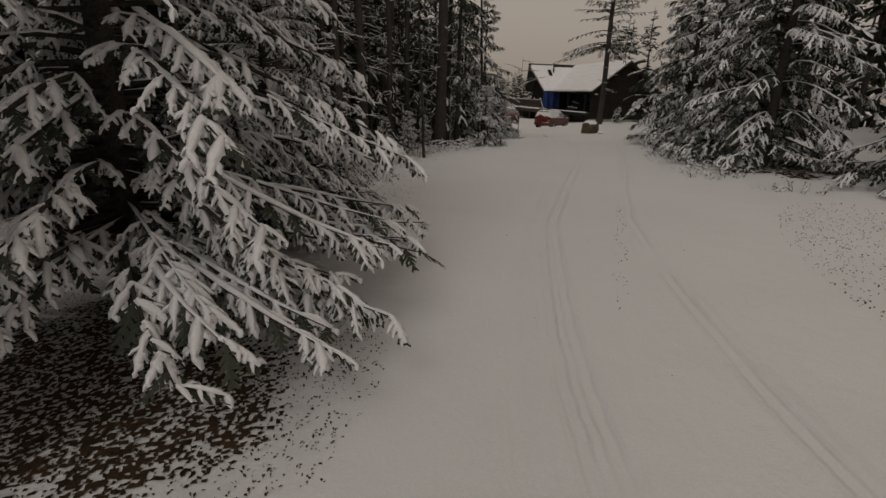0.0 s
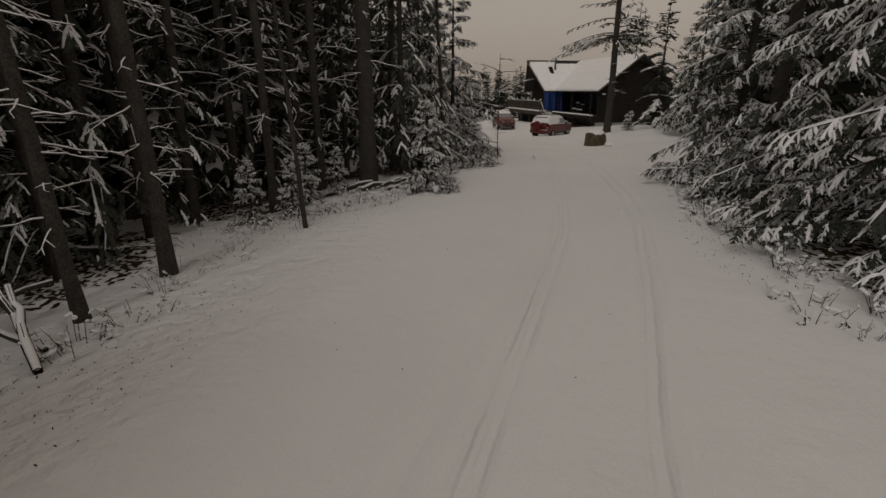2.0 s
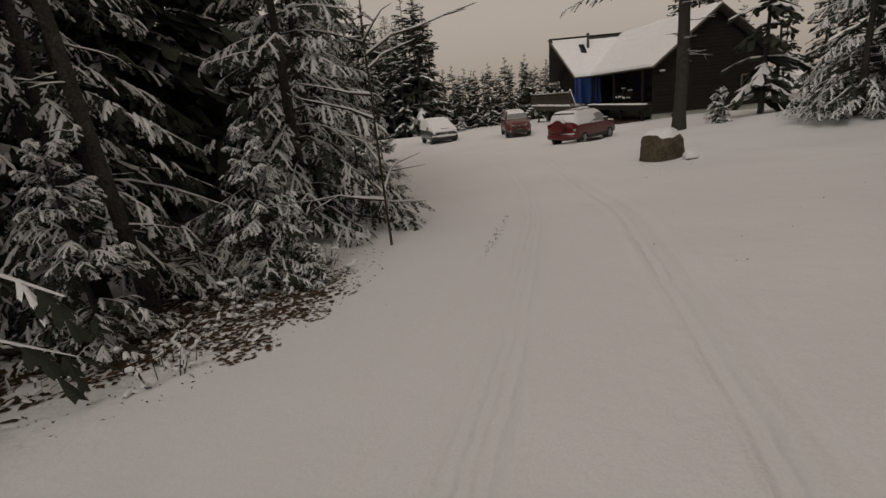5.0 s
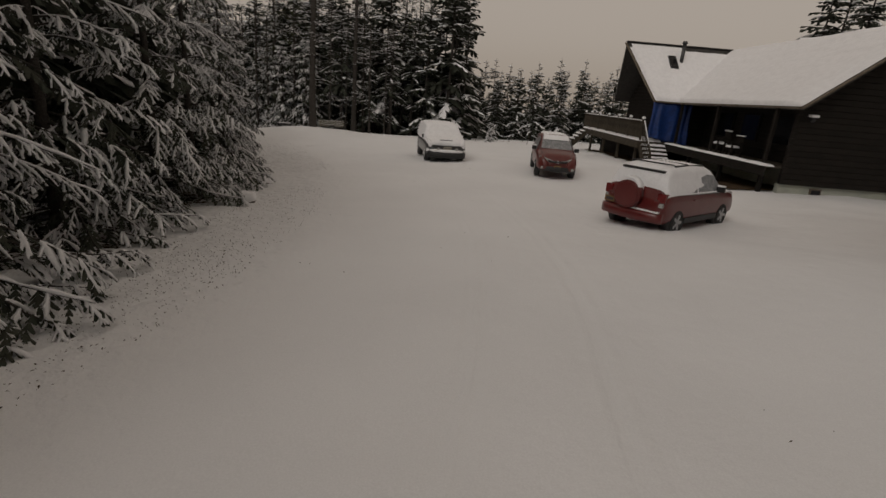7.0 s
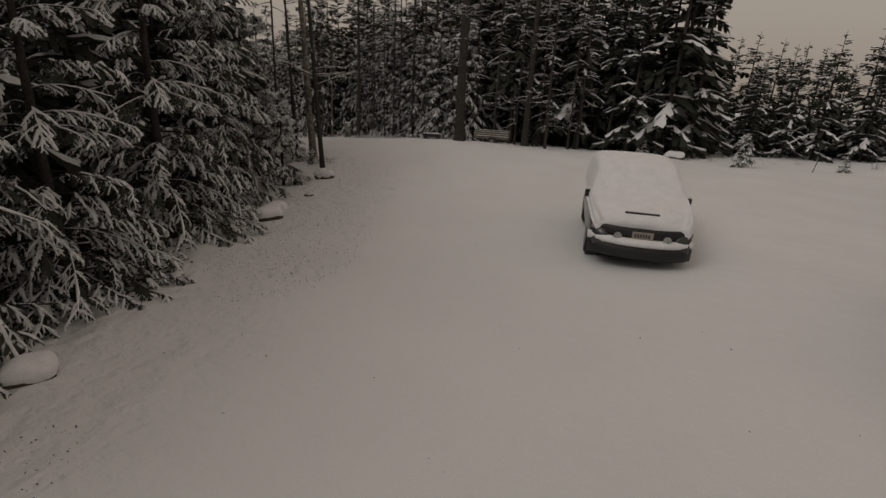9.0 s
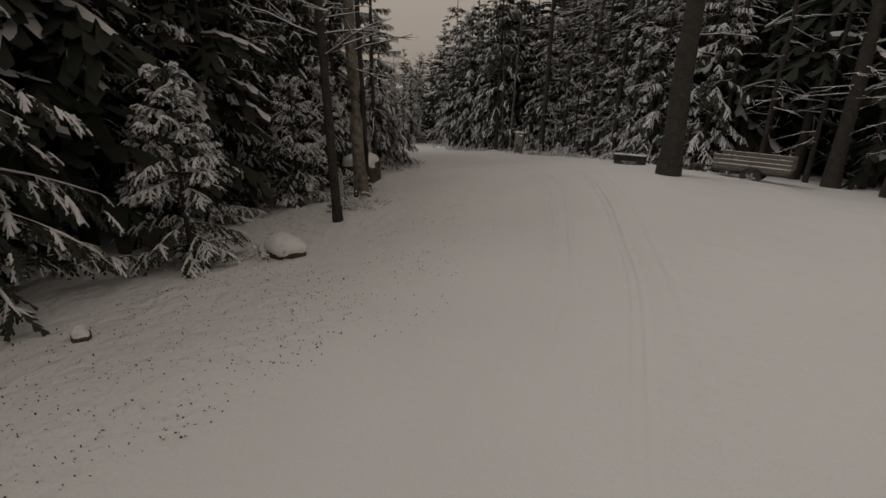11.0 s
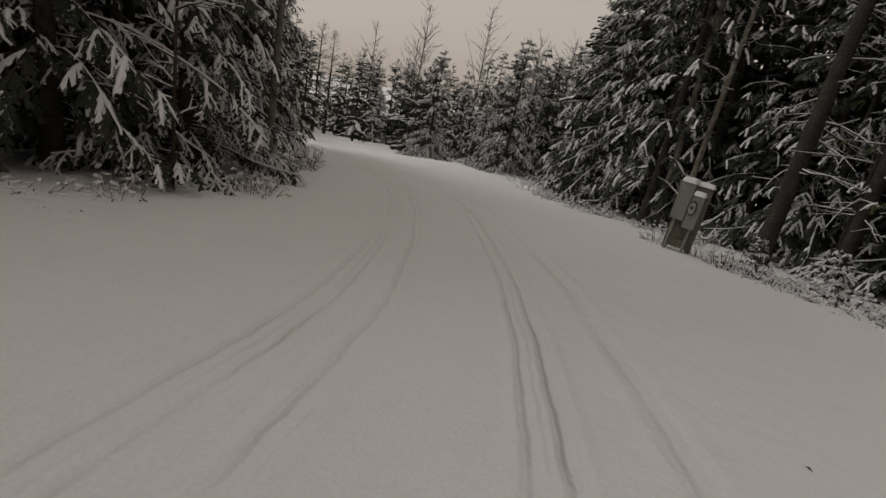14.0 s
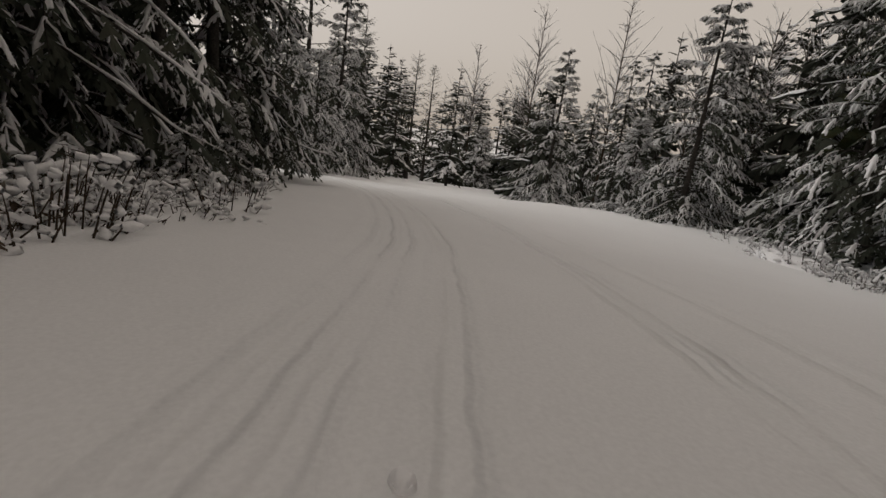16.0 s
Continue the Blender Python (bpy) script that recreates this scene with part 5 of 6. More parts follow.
ZONES = (
    # x0, x1, y0, y1, count, kinds, smallest gap, offset from the lane (min, max), sizes
    (-16, 8, 8, 31, 40, ("tall0", "tall1", "low1", "dark1", "tall1"), 1.4, (-22, -8.2), (0.8, 1.2)),
    (-18, -2, 10, 40, 12, ("dark1", "dark0"), 1.6, (-26, -14), (0.9, 1.2)),
    (-12, 9, 31, 66, 32, ("dark0", "dark1", "tall1", "dark0"), 1.9, (-20, -9.0), (0.8, 1.2)),
    (13, 34, 2, 36, 24, ("dark0", "dark1", "tall0", "dark1"), 2.0, (9.5, 26), (0.8, 1.2)),
    (-17, -1, 58, 76, 24, ("low0", "low1", "low0", "dark1"), 1.8, (-24, -9.6), (0.75, 1.05)),
    (-34, -14, 60, 75.5, 28, ("dark0", "low0", "dark1", "dark0"), 1.6, (-24, -8.0), (0.7, 0.95)),
    (-24, 10, 88, 102, 42, ("tall1", "dark0", "tall0", "dark1", "low1"), 1.8, (9.0, 30), (0.7, 1.05)),
    (-42, -22, 92, 106, 40, ("far0", "far1", "low2", "far2"), 1.8, (7.0, 40), (0.75, 1.05)),
    (-12, 10, 87, 94, 11, ("pine0", "pine1", "tall0"), 2.2, (8.5, 30), (0.8, 1.1)),
    (1, 11, 88, 101, 20, ("dark0", "pine1", "dark1", "tall1"), 1.7, (5, 60), (0.75, 1.1)),
    (-84, -40, 82, 108, 90, ("far0", "far1", "far2", "far0"), 1.1, (9.0, 60), (0.6, 1.0)),
    (-84, -40, 50, 80, 70, ("far0", "far1", "far2", "far1"), 1.4, (4.5, 60), (0.7, 1.1)),
    (15, 50, 95, 111, 120, ("far0", "far1", "far2", "far1"), 0.9, (0, 200), (0.6, 0.95)),
    (-108, -64, 44, 100, 50, ("far0", "far1", "far2", "far1"), 1.6, (-60, 60), (0.6, 1.0)),
    (-24, 9, 102, 116, 42, ("far1", "far0", "far1", "far2"), 1.6, (-200, 200), (1.3, 1.7)),
    (27, 48, 30, 48, 14, ("dark1", "low0", "far1"), 2.2, (12, 60), (0.8, 1.2)),
    (36, 52, 46, 78, 14, ("dark1", "far0", "far1", "tall0"), 2.4, (0, 90), (0.8, 1.2)),
    (-6, 15, 89, 100, 38, ("dark0", "dark1", "low1", "dark1"), 1.5, (5, 60), (1.1, 1.45)),
    (-9, 5, 22, 42, 22, ("dark1", "dark0"), 1.5, (-26, -10), (1.1, 1.4)),
    (-14, -5, 66, 76, 12, ("low0", "low1"), 1.4, (-26, -10.5), (1.0, 1.3)),
    (-24, -8, 92, 100, 14, ("dark0", "dark1"), 1.5, (11, 40), (0.9, 1.2)),
    (-27, -13, 70, 77.5, 16, ("low1", "low0"), 1.3, (-24, -5.2), (0.9, 1.25)),
    # unseen trees beside the start, added only to screen the sky light
    (-16, 16, -12, 2, 8, ("far1", "far0"), 2.4, (-60, -5), (0.8, 1.2)),
)
woods = []
for x0, x1, y0, y1, count, kinds, gap, (lo, hi), (s0, s1) in ZONES:
    n = tries = 0
    while n < count and tries < count * 14:
        tries += 1
        x, y = frng.uniform(x0, x1), frng.uniform(y0, y1)
        o = float(lane_offset(x, y)[0])
        if not lo < o < hi or not clear(x, y, gap):
            continue
        taken.append((x, y))
        kd = kinds[n % len(kinds)]
        deep = abs(o) > 15 and kd[:-1] != "pine"
        if deep or len(kinds) == 4 and all(k.startswith("far") for k in kinds):
            pool = {"tall": TALL}.get(kd[:-1], FAR)
            woods.append((pool[int(kd[-1]) % len(pool)], pose(x, y, gz(x, y), 0, 0, frng.uniform(0, 360)) @ Matrix.Scale(frng.uniform(s0, s1) * (1.2 if kd[:-1] in ("low", "dark") else 1.0), 4)))
            n += 1
            continue
        if abs(o) < 10.0 and kd[:-1] in ("dark", "tall"):
            kd = "low1"
        if abs(o) < 10.0 and kd[:-1] == "far":
            kd = "low2"
        plant(kd[:-1], int(kd[-1]), x, y, frng.uniform(s0, s1), frng.uniform(0, 360))
        n += 1

# the far treeline, too many to count, as one mesh
def joined(meshes, mats):
    vs, qs, mi, n = [], [], [], 0
    for group, m in meshes:
        a = np.array(m)
        for me, k in zip(group, (0, 1, 2, 0)):
            v = np.empty(len(me.vertices) * 3, np.float32)
            me.vertices.foreach_get("co", v)
            q = np.empty(len(me.loops), np.int32)
            me.loops.foreach_get("vertex_index", q)
            vs.append(v.reshape(-1, 3) @ a[:3, :3].T + a[:3, 3])
            qs.append(q.reshape(-1, 4) + n)
            mi.append(np.full(len(q) // 4, k, np.int32))
            n += len(v) // 3
    me = quad_mesh("distant_woods", np.concatenate(vs), np.concatenate(qs), mats[0])
    for mat in mats[1:]:
        me.materials.append(mat)
    me.polygons.foreach_set("material_index", np.concatenate(mi))
    return me


tagged(new("distant_woods", joined(woods, (M_BARK, M_NEEDLE, M_CAP))), "distant treeline of spruces frosted with snow", "forest", "", "stuff")

# ---- trunks with bare limbs at the forest's edge ----
def trunk_at(x, y, H, r, lean, turn, limbs, length, mat=None, up=-0.1, label="dark bare trunk with dead snow-lined limbs", z0=0.12, seed=0, forks=2, name="dead_spruce", top=0.5):
    bare_tree(name, label, "tree", pose(x, y, gz(x, y), 0, 0, turn), seed or int(abs(x * 13 + y * 7)) + 3, H, r, mat or M_BARK, limbs, z0, length, lean, up, "bare trunks", True, forks, top)


for x, y, H, r, lean, turn, limbs, length in (
        (-1.5, 13.7, 12, 0.20, 0.03, 150, 18, 1.2), (-1.8, 15.1, 12, 0.13, 0.02, 160, 22, 1.0), (-0.15, 14.5, 11, 0.10, 0.03, 170, 46, 0.9), (0.48, 16.1, 12, 0.13, 0.02, 150, 30, 1.0), (2.65, 18.1, 8, 0.055, 0.05, 190, 16, 0.6),
        (4.1, 23.2, 14, 0.27, 0.0, 0, 26, 1.3), (5.2, 27.4, 13, 0.16, 0.0, 0, 30, 1.2), (-3.0, 17.5, 12, 0.14, 0.0, 0, 30, 1.1), (1.6, 20.6, 12, 0.12, 0.0, 0, 30, 1.1), (-0.8, 19.0, 12, 0.16, 0.0, 0, 30, 1.1), (2.6, 23.6, 12, 0.14, 0, 0, 30, 1.1),
        (3.0, 26.0, 12, 0.17, 0, 0, 26, 1.2), (0.4, 22.0, 12, 0.13, 0, 0, 26, 1.2), (-3.4, 13.0, 11, 0.12, 0.02, 60, 26, 1.1), (-4.8, 15.2, 12, 0.15, 0, 0, 26, 1.1), (7.4, 27.9, 9, 0.09, 0.06, 200, 16, 0.8), (5.6, 30.6, 10, 0.12, 0.03, 170, 20, 1.0),
        (-8.7, 75.1, 9, 0.09, 0.0, 0, 34, 1.7), (-12.4, 89.4, 12, 0.17, 0.0, 0, 30, 1.2), (-11.2, 90.0, 11, 0.14, 0.0, 0, 30, 1.4), (-8.6, 89.2, 11, 0.13, 0.0, 0, 34, 1.4), (-6.4, 88.4, 12, 0.15, 0, 0, 34, 1.4)):
    trunk_at(x, y, H, r, lean, turn, limbs, length)
trng = random.Random(41)
for k in range(30):
    yy = 11.5 + k * 0.58
    row = k % 3
    xx = -1.9 + (yy - 13) * 0.46 - 1.6 - row * 1.5 + trng.uniform(-0.6, 0.6)
    trunk_at(xx, yy, trng.uniform(10, 14), trng.uniform(0.06, 0.16), trng.uniform(-0.02, 0.03), trng.uniform(0, 360), 34, 1.1)
for k in range(18):
    xx = -12.5 + k * 1.2 + trng.uniform(-0.4, 0.4)
    yy = 86.2 + 0.26 * max(0.0, -xx) + (k % 3) * 0.9 + trng.uniform(-0.3, 0.3)
    trunk_at(xx, yy, trng.uniform(9, 13), trng.uniform(0.05, 0.13), trng.uniform(-0.03, 0.03), trng.uniform(0, 360), 44, 1.3)
trunk_at(-1.25, 69.85, 9, 0.12, 0.05, 200, 9, 1.8, M_BARK, 0.35, "dark leaning trunk with a few snow-lined limbs", 0.35, 11, 3, "hardwood_tree")
trunk_at(-3.1, 71.5, 9, 0.2, 0.05, 195, 12, 1.6, M_BIRCH, 0.3, "grey-barked birch leaning slightly, snow stuck to its bark", 0.4, 12, 3, "birch")
trunk_at(-5.4, 72.95, 9, 0.115, 0.035, 195, 5, 1.5, M_BARK, 0.3, "slender dark trunk standing beside a snow-capped boulder", 0.5, 13, 3, "hardwood_tree")
trunk_at(1.85, 79.25, 15, 0.31, 0.0, 0, 34, 1.6, M_BARK, 0.0, "thick dark pine trunk standing beside the utility trailer", 0.2, 14, 3, "pine")
trunk_at(4.0, 86.6, 15, 0.26, 0.0, 0, 34, 1.6, M_BARK, 0.0, "thick dark pine trunk at the edge of the clearing", 0.2, 15, 3, "pine")
trunk_at(-16.9, 90.2, 9, 0.10, -0.03, 20, 10, 0.9, M_BIRCH, 0.3, "pale slender birch trunk behind the meter pedestal", 0.4, 16, 2, "birch")
trunk_at(-15.9, 90.0, 9, 0.09, 0.04, 20, 10, 0.9, M_BIRCH, 0.3, "pale slender birch trunk behind the meter pedestal", 0.4, 17, 2, "birch")
trunk_at(-16.1, 79.0, 9, 0.085, 0.03, 0, 10, 1.4, M_BIRCH, 0.3, "pale mottled birch trunk with snow in its bark", 0.4, 18, 3, "birch")
trunk_at(13.6, 18.0, 11, 0.17, 0.02, 20, 10, 0.9, M_BARK, -0.1, "brown trunk standing among snow-laden spruce boughs", 0.3, 24, 2, "dead_spruce")
# leafless young tree reaching over the verge
trunk_at(10.2, 30.0, 4.6, 0.024, 0.0, 0, 12, 1.5, M_TWIG, 0.35, "thin leafless sapling with long snow-lined branches over the verge", 0.12, 21, 2, "sapling", 0.3)
trunk_at(-11.3, 78.2, 4.4, 0.028, 0.0, 0, 26, 0.9, M_TWIG, 0.4, "leafless shrub tree with fine snowy twigs", 0.2, 22, 3, "sapling", 0.3)
for k, (x, y, H) in enumerate(((-45, 87.2, 11), (-41, 91, 11), (-37, 93.5, 9), (-27.5, 93.6, 7), (-26.3, 95.4, 7), (-50, 84, 10), (-52, 88, 10), (-33, 94, 8.5), (-22.5, 94.6, 7), (-30, 95, 8))):
    trunk_at(x, y, H, 0.07, 0.0, 0, 70, 2.0, M_TWIG, 1.3, "leafless hardwood with upswept frosted twigs", 0.35, 30 + k, 3, "hardwood_tree", 0.2)

# the big pine in front of the house
pine = thing("pine", "thick old pine with broken snowy limbs, beside a boulder", "tree", pose(21.8, 42.2, gz(21.8, 42.2) - 0.1, 0, 0, 0))
ptm, _ = trunk_mesh(77, 12, 0.26, M_BARK, 0.0, 0.6, 14)
part("trunk", ptm, M_BARK, pine)
pw, ps = dead_limbs(78, 1.4, 5.5, 10, 1.0, 0.30, 12, True, 0.05, 3)
pl = tagged(part("branchwork", pw.mesh("branchwork", M_TWIG), M_TWIG, pine), kind="stuff")
tagged(part("snow", ps.mesh("snow", M_CAP), M_CAP, pl), kind="stuff")
pm = spruce_meshes(79, 13, 4.2, 6.2, 70, 8, 2, 0.6, 0.2, 0.2, M_PINE)
pc = tagged(part("crown", pm[1], M_PINE, pine), kind="stuff")
tagged(part("snow", pm[2], M_CAP, pc), kind="stuff")
tagged(part("boughwood", pm[3], M_BARK, pine), kind="stuff")

# ---- boulders, pedestal, trailer, plough, brush ----
def boulder(label, m, size, seed, snow_at=0.55, cat="boulder", thick=0.1):
    """A weathered stone with a cap of snow on its upper side."""
    rg = np.random.default_rng(seed)
    bm = bmesh.new()
    bmesh.ops.create_icosphere(bm, subdivisions=4, radius=1.0)
    off = Vector(rg.uniform(-9, 9, 3))
    for v in bm.verts:
        d = v.co.normalized()
        r = 1 + 0.30 * noise.noise(d * 1.3 + off) + 0.10 * noise.noise(d * 3.5 + off) + 0.04 * noise.noise(d * 9 + off)
        p = d * r
        p = Vector((0.9 * math.tanh(p.x * 1.25), 0.9 * math.tanh(p.y * 1.25), max(-0.4, 0.95 * math.tanh(p.z * 1.1))))
        v.co = Vector((p.x * size[0], p.y * size[1], (p.z + 0.25) * size[2]))
    for f in bm.faces:
        f.smooth = True
    cap = bm.copy()
    cap.normal_update()
    for v in cap.verts:
        edge = (snow_at + 0.16 * noise.noise(v.co * (1.6 / size[0]) + off) + 0.05 * noise.noise(v.co * (6 / size[0]) + off)) * size[2]
        k = max(0.0, min(1.0, (v.co.z - edge) / (0.16 * size[2]) + 0.3))
        k = k * k * (3 - 2 * k)
        lift = Vector((v.normal.x * 0.35, v.normal.y * 0.35, max(v.normal.z, 0.2)))
        v.co += lift * thick * k - v.normal * 0.03 * size[2] * (1 - k)
    ob = thing("boulder", label, cat, m)
    st = part("stone", bm, M_STONE, ob)
    part("snow", cap, M_CAP, st, "rounded cap of white snow")
    return ob


boulder("mossy brown boulder capped with snow, in front of the old pine", pose(18.95, 38.15, gz(18.95, 38.15) - 0.12, 0, 0, 20), (0.86, 0.72, 1.0), 3, 0.88, thick=0.11)
boulder("small snow-covered stone at the foot of the boulder", pose(19.5, 37.3, gz(19.5, 37.3) - 0.05, 0, 0, 0), (0.25, 0.2, 0.2), 4, 0.4)
boulder("grey-brown boulder with deep snow on its back, among trees", pose(-7.35, 73.7, gz(-7.35, 73.7) - 0.1, 0, 0, 130), (1.15, 0.85, 1.0), 5, 0.72, thick=0.11)
boulder("dark stone half hidden under the spruce boughs", pose(3.5, 61.2, gz(3.5, 61.2) - 0.1, 0, 0, 70), (0.5, 0.42, 0.4), 6, 0.55)
boulder("low stone ledge with snow under the spruces", pose(2.6, 62.4, gz(2.6, 62.4) - 0.15, 0, 0, 30), (0.5, 0.35, 0.3), 7, 0.5)
boulder("dark stone with snow at the foot of the spruces", pose(8.0, 49.6, gz(8, 49.6) - 0.1, 0, 0, 110), (0.4, 0.3, 0.3), 8, 0.5)
boulder("dark stone with snow at the foot of the spruces", pose(7.2, 53.2, gz(7.2, 53.2) - 0.1, 0, 0, 60), (0.35, 0.28, 0.28), 9, 0.5)
boulder("snow-domed stone with a dark face on the verge", pose(0.3, 67.95, gz(0.3, 67.95) - 0.06, 0, 0, 10), (0.5, 0.4, 0.36), 10, 0.45)
boulder("flat dark stone poking out of the snow", pose(2.3, 64.5, gz(2.3, 64.5) - 0.06, 0, 0, 0), (0.2, 0.15, 0.14), 11, 0.9)
boulder("snow-covered stone at the edge of the clearing", pose(14.1, 87.0, gz(14.1, 87) - 0.06, 0, 0, 0), (0.8, 0.5, 0.45), 12, 0.4)
boulder("snow-covered mound of earth beside the driveway", pose(-20.9, 87.95, gz(-20.9, 87.95) - 0.17, 0, 0, 160), (1.5, 0.55, 0.2), 13, 0.1)
boulder("small stone among brush behind the meter pedestal", pose(-9.8, 88.0, gz(-9.8, 88.0) - 0.05, 0, 0, 25), (0.3, 0.25, 0.25), 14, 0.5)
boulder("small clod of snow on the driveway", pose(-13.73, 81.74, gz(-13.73, 81.74) - 0.01, 0, 0, 25), (0.026, 0.022, 0.02), 15, 0.1, "snow clod", 0.02)

# electric meter pedestal beside the driveway
ped = thing("meter_pedestal", "grey electric meter boxes on a weathered wooden frame with snow", "meter box", pose(-11.58, 86.45, gz(-11.58, 86.45) - 0.1, 0, 2, 36) @ Matrix.Diagonal((0.72, 0.74, 1.34, 1)))
part("backboard", box(-0.32, 0.36, 0.06, 0.12, 0.12, 0.98, 0.01), M_PLY, ped)
eb = part("breaker_box", box(-0.34, 0.0, -0.14, 0.055, 0.50, 1.0, 0.015), M_GREY, ped, "grey steel breaker box")
part("door", box(-0.325, -0.015, -0.155, -0.14, 0.52, 0.98, 0.006), M_GREY, eb)
mb = part("meter_box", box(0.02, 0.30, -0.16, 0.055, 0.42, 0.86, 0.02), M_GREY, ped, "grey meter socket with round meter")
meter = part("meter", rod((0.11, -0.16, 0.70), (0.11, -0.24, 0.70), 0.085, 0.075, 20), M_LAMP, mb)
part("collar", rod((0.11, -0.15, 0.70), (0.11, -0.19, 0.70), 0.10, 0.10, 20), M_STEEL, meter)
part("dial", box(0.075, 0.145, -0.246, -0.242, 0.69, 0.73), M_PLASTIC, meter)
for x in (-0.28, 0.30):
    part("post", box(x - 0.05, x + 0.05, 0.12, 0.22, -0.25, 0.98, 0.008), M_PLY, ped)
for x, z in ((-0.22, 0.5), (0.2, 0.42)):
    part("conduit", rod((x, -0.04, -0.2), (x, -0.04, z), 0.035, seg=12), M_GREY, ped)
part("brace", box(-0.3, 0.3, 0.0, 0.05, 0.14, 0.24, 0.008), M_PLY, ped)
part("snow", snow_sheet((-0.35, -0.16, 1.0), (0.01, -0.16, 1.0), (0.01, 0.22, 1.0), (-0.35, 0.22, 1.0), 0.06, 10, 10, 91), M_CAP, ped)
part("snow", snow_sheet((0.0, 0.04, 0.985), (0.38, 0.04, 0.985), (0.38, 0.23, 0.985), (0.0, 0.23, 0.985), 0.06, 10, 8, 92), M_CAP, ped)
part("snow", snow_sheet((0.015, -0.18, 0.862), (0.305, -0.18, 0.862), (0.305, 0.05, 0.862), (0.015, 0.05, 0.862), 0.06, 10, 8, 93), M_CAP, ped)

# utility trailer with stake sides
tr = thing("utility_trailer", "small wooden utility trailer with slatted sides and snow, parked by pines", "trailer", pose(2.4, 83.8, gz(2.4, 83.8) - 0.05, 0, 0, 12))
part("bed", box(-1.15, 1.15, -0.6, 0.6, 0.42, 0.48, 0.01), M_PLY, tr)
for k in range(3):
    for y in (-0.62, 0.60):
        sl = part("side_slat", box(-1.17, 1.17, y, y + 0.025, 0.5 + k * 0.15, 0.61 + k * 0.15, 0.006), M_PLY, tr)
        part("snow", box(-1.15, 1.15, y - 0.004, y + 0.03, 0.61 + k * 0.15, 0.625 + k * 0.15, 0.005), M_CAP, sl)
    part("end_slat", box(1.16, 1.185, -0.6, 0.6, 0.5 + k * 0.15, 0.61 + k * 0.15, 0.006), M_PLY, tr)
for x in (-1.1, 0.0, 1.1):
    for y in (-0.58, 0.57):
        part("stake", box(x - 0.025, x + 0.025, y - 0.02, y + 0.02, 0.42, 0.97, 0.004), M_PLY, tr)
part("snow", snow_sheet((-1.12, -0.56, 0.48), (1.12, -0.56, 0.48), (1.12, 0.56, 0.48), (-1.12, 0.56, 0.48), 0.14, 20, 12, 94), M_CAP, tr)
for s in (1, -1):
    w = wheel(tr, 0.1, s * 0.72, 0.26, 0.14)
    part("fender", rod((0.1, s * 0.64, 0.28), (0.1, s * 0.80, 0.28), 0.31, seg=20), M_STEEL, tr)
part("drawbar", bar((-1.1, 0, 0.40), (-2.0, 0, 0.36), 0.06, 0.06, 0.01), M_STEEL, tr)
part("frame", box(-1.15, 1.15, -0.5, 0.5, 0.34, 0.415, 0.01), M_STEEL, tr)

# snow plough blade lying beside the trees
pl = thing("plough_blade", "dark steel snow plough blade with a white frame, lying in snow", "snow plough", pose(-1.75, 82.8, gz(-1.75, 82.8) - 0.03, 0, 0, 24) @ Matrix.Scale(0.72, 4))
cv, cq = [], []
for i in range(13):
    a = radians(-55 + i * 9.5)
    for x in (-0.85, 0.85):
        cv.append((x, 0.30 * math.cos(a) - 0.2, 0.30 + 0.30 * math.sin(a)))
for i in range(12):
    cq.append((2 * i, 2 * i + 1, 2 * i + 3, 2 * i + 2))
blade = part("blade", quad_mesh("blade", cv, cq, M_STEEL), M_STEEL, pl)
sm = blade.modifiers.new("thick", "SOLIDIFY")
sm.thickness = 0.03
part("snow", box(-0.85, 0.85, -0.1, 0.08, 0.56, 0.64, 0.03), M_CAP, pl)
for s in (1, -1):
    part("arm", bar((s * 0.35, -0.05, 0.2), (0, -0.75, 0.15), 0.06, 0.06, 0.01), M_RIM, pl)
part("cross_bar", bar((-0.4, -0.15, 0.22), (0.4, -0.15, 0.22), 0.06, 0.06, 0.01), M_RIM, pl)

stake_z = gz(21.3, 84.6)
marker = thing("marker_stake", "thin dark stake standing in the snow-covered lawn", "stake", pose(21.3, 84.6, stake_z, 0, 8, 0))
part("shaft", rod((0, 0, -0.2), (0, 0, 0.95), 0.022, 0.018, 8), M_TWIG, marker)
part("tip", rod((0, 0, 0.95), (0, 0, 1.0), 0.018, 0.004, 8), M_TWIG, marker)


# fallen logs and dead sticks
def log_thing(p, q, r, label, name="fallen_log"):
    p, q = Vector(p), Vector(q)
    m = (p + q) / 2
    ob = thing(name, label, "log", pose(m.x, m.y, m.z))
    n = 7
    line = np.array([[list((p - m).lerp(q - m, k / (n - 1))) for k in range(n)]])
    rg = np.random.default_rng(int(abs(p.x * 31 + p.y * 17)) + 1)
    line[0, 1:-1] += rg.normal(0, r * 0.35, (n - 2, 3))
    rad = r * rg.uniform(0.8, 1.1, (1, n)) * np.linspace(1, 0.7, n)
    h = Heap()
    h.add(tubes(line, rad, 8))
    wd = part("wood", h.mesh("wood", M_BARK), M_BARK, ob)
    h = Heap()
    c = line.copy()
    c[..., 2] += rad * 0.75
    h.add(tubes(c, rad * 0.8, 6, 0.5))
    part("snow", h.mesh("snow", M_CAP), M_CAP, wd)
    return ob


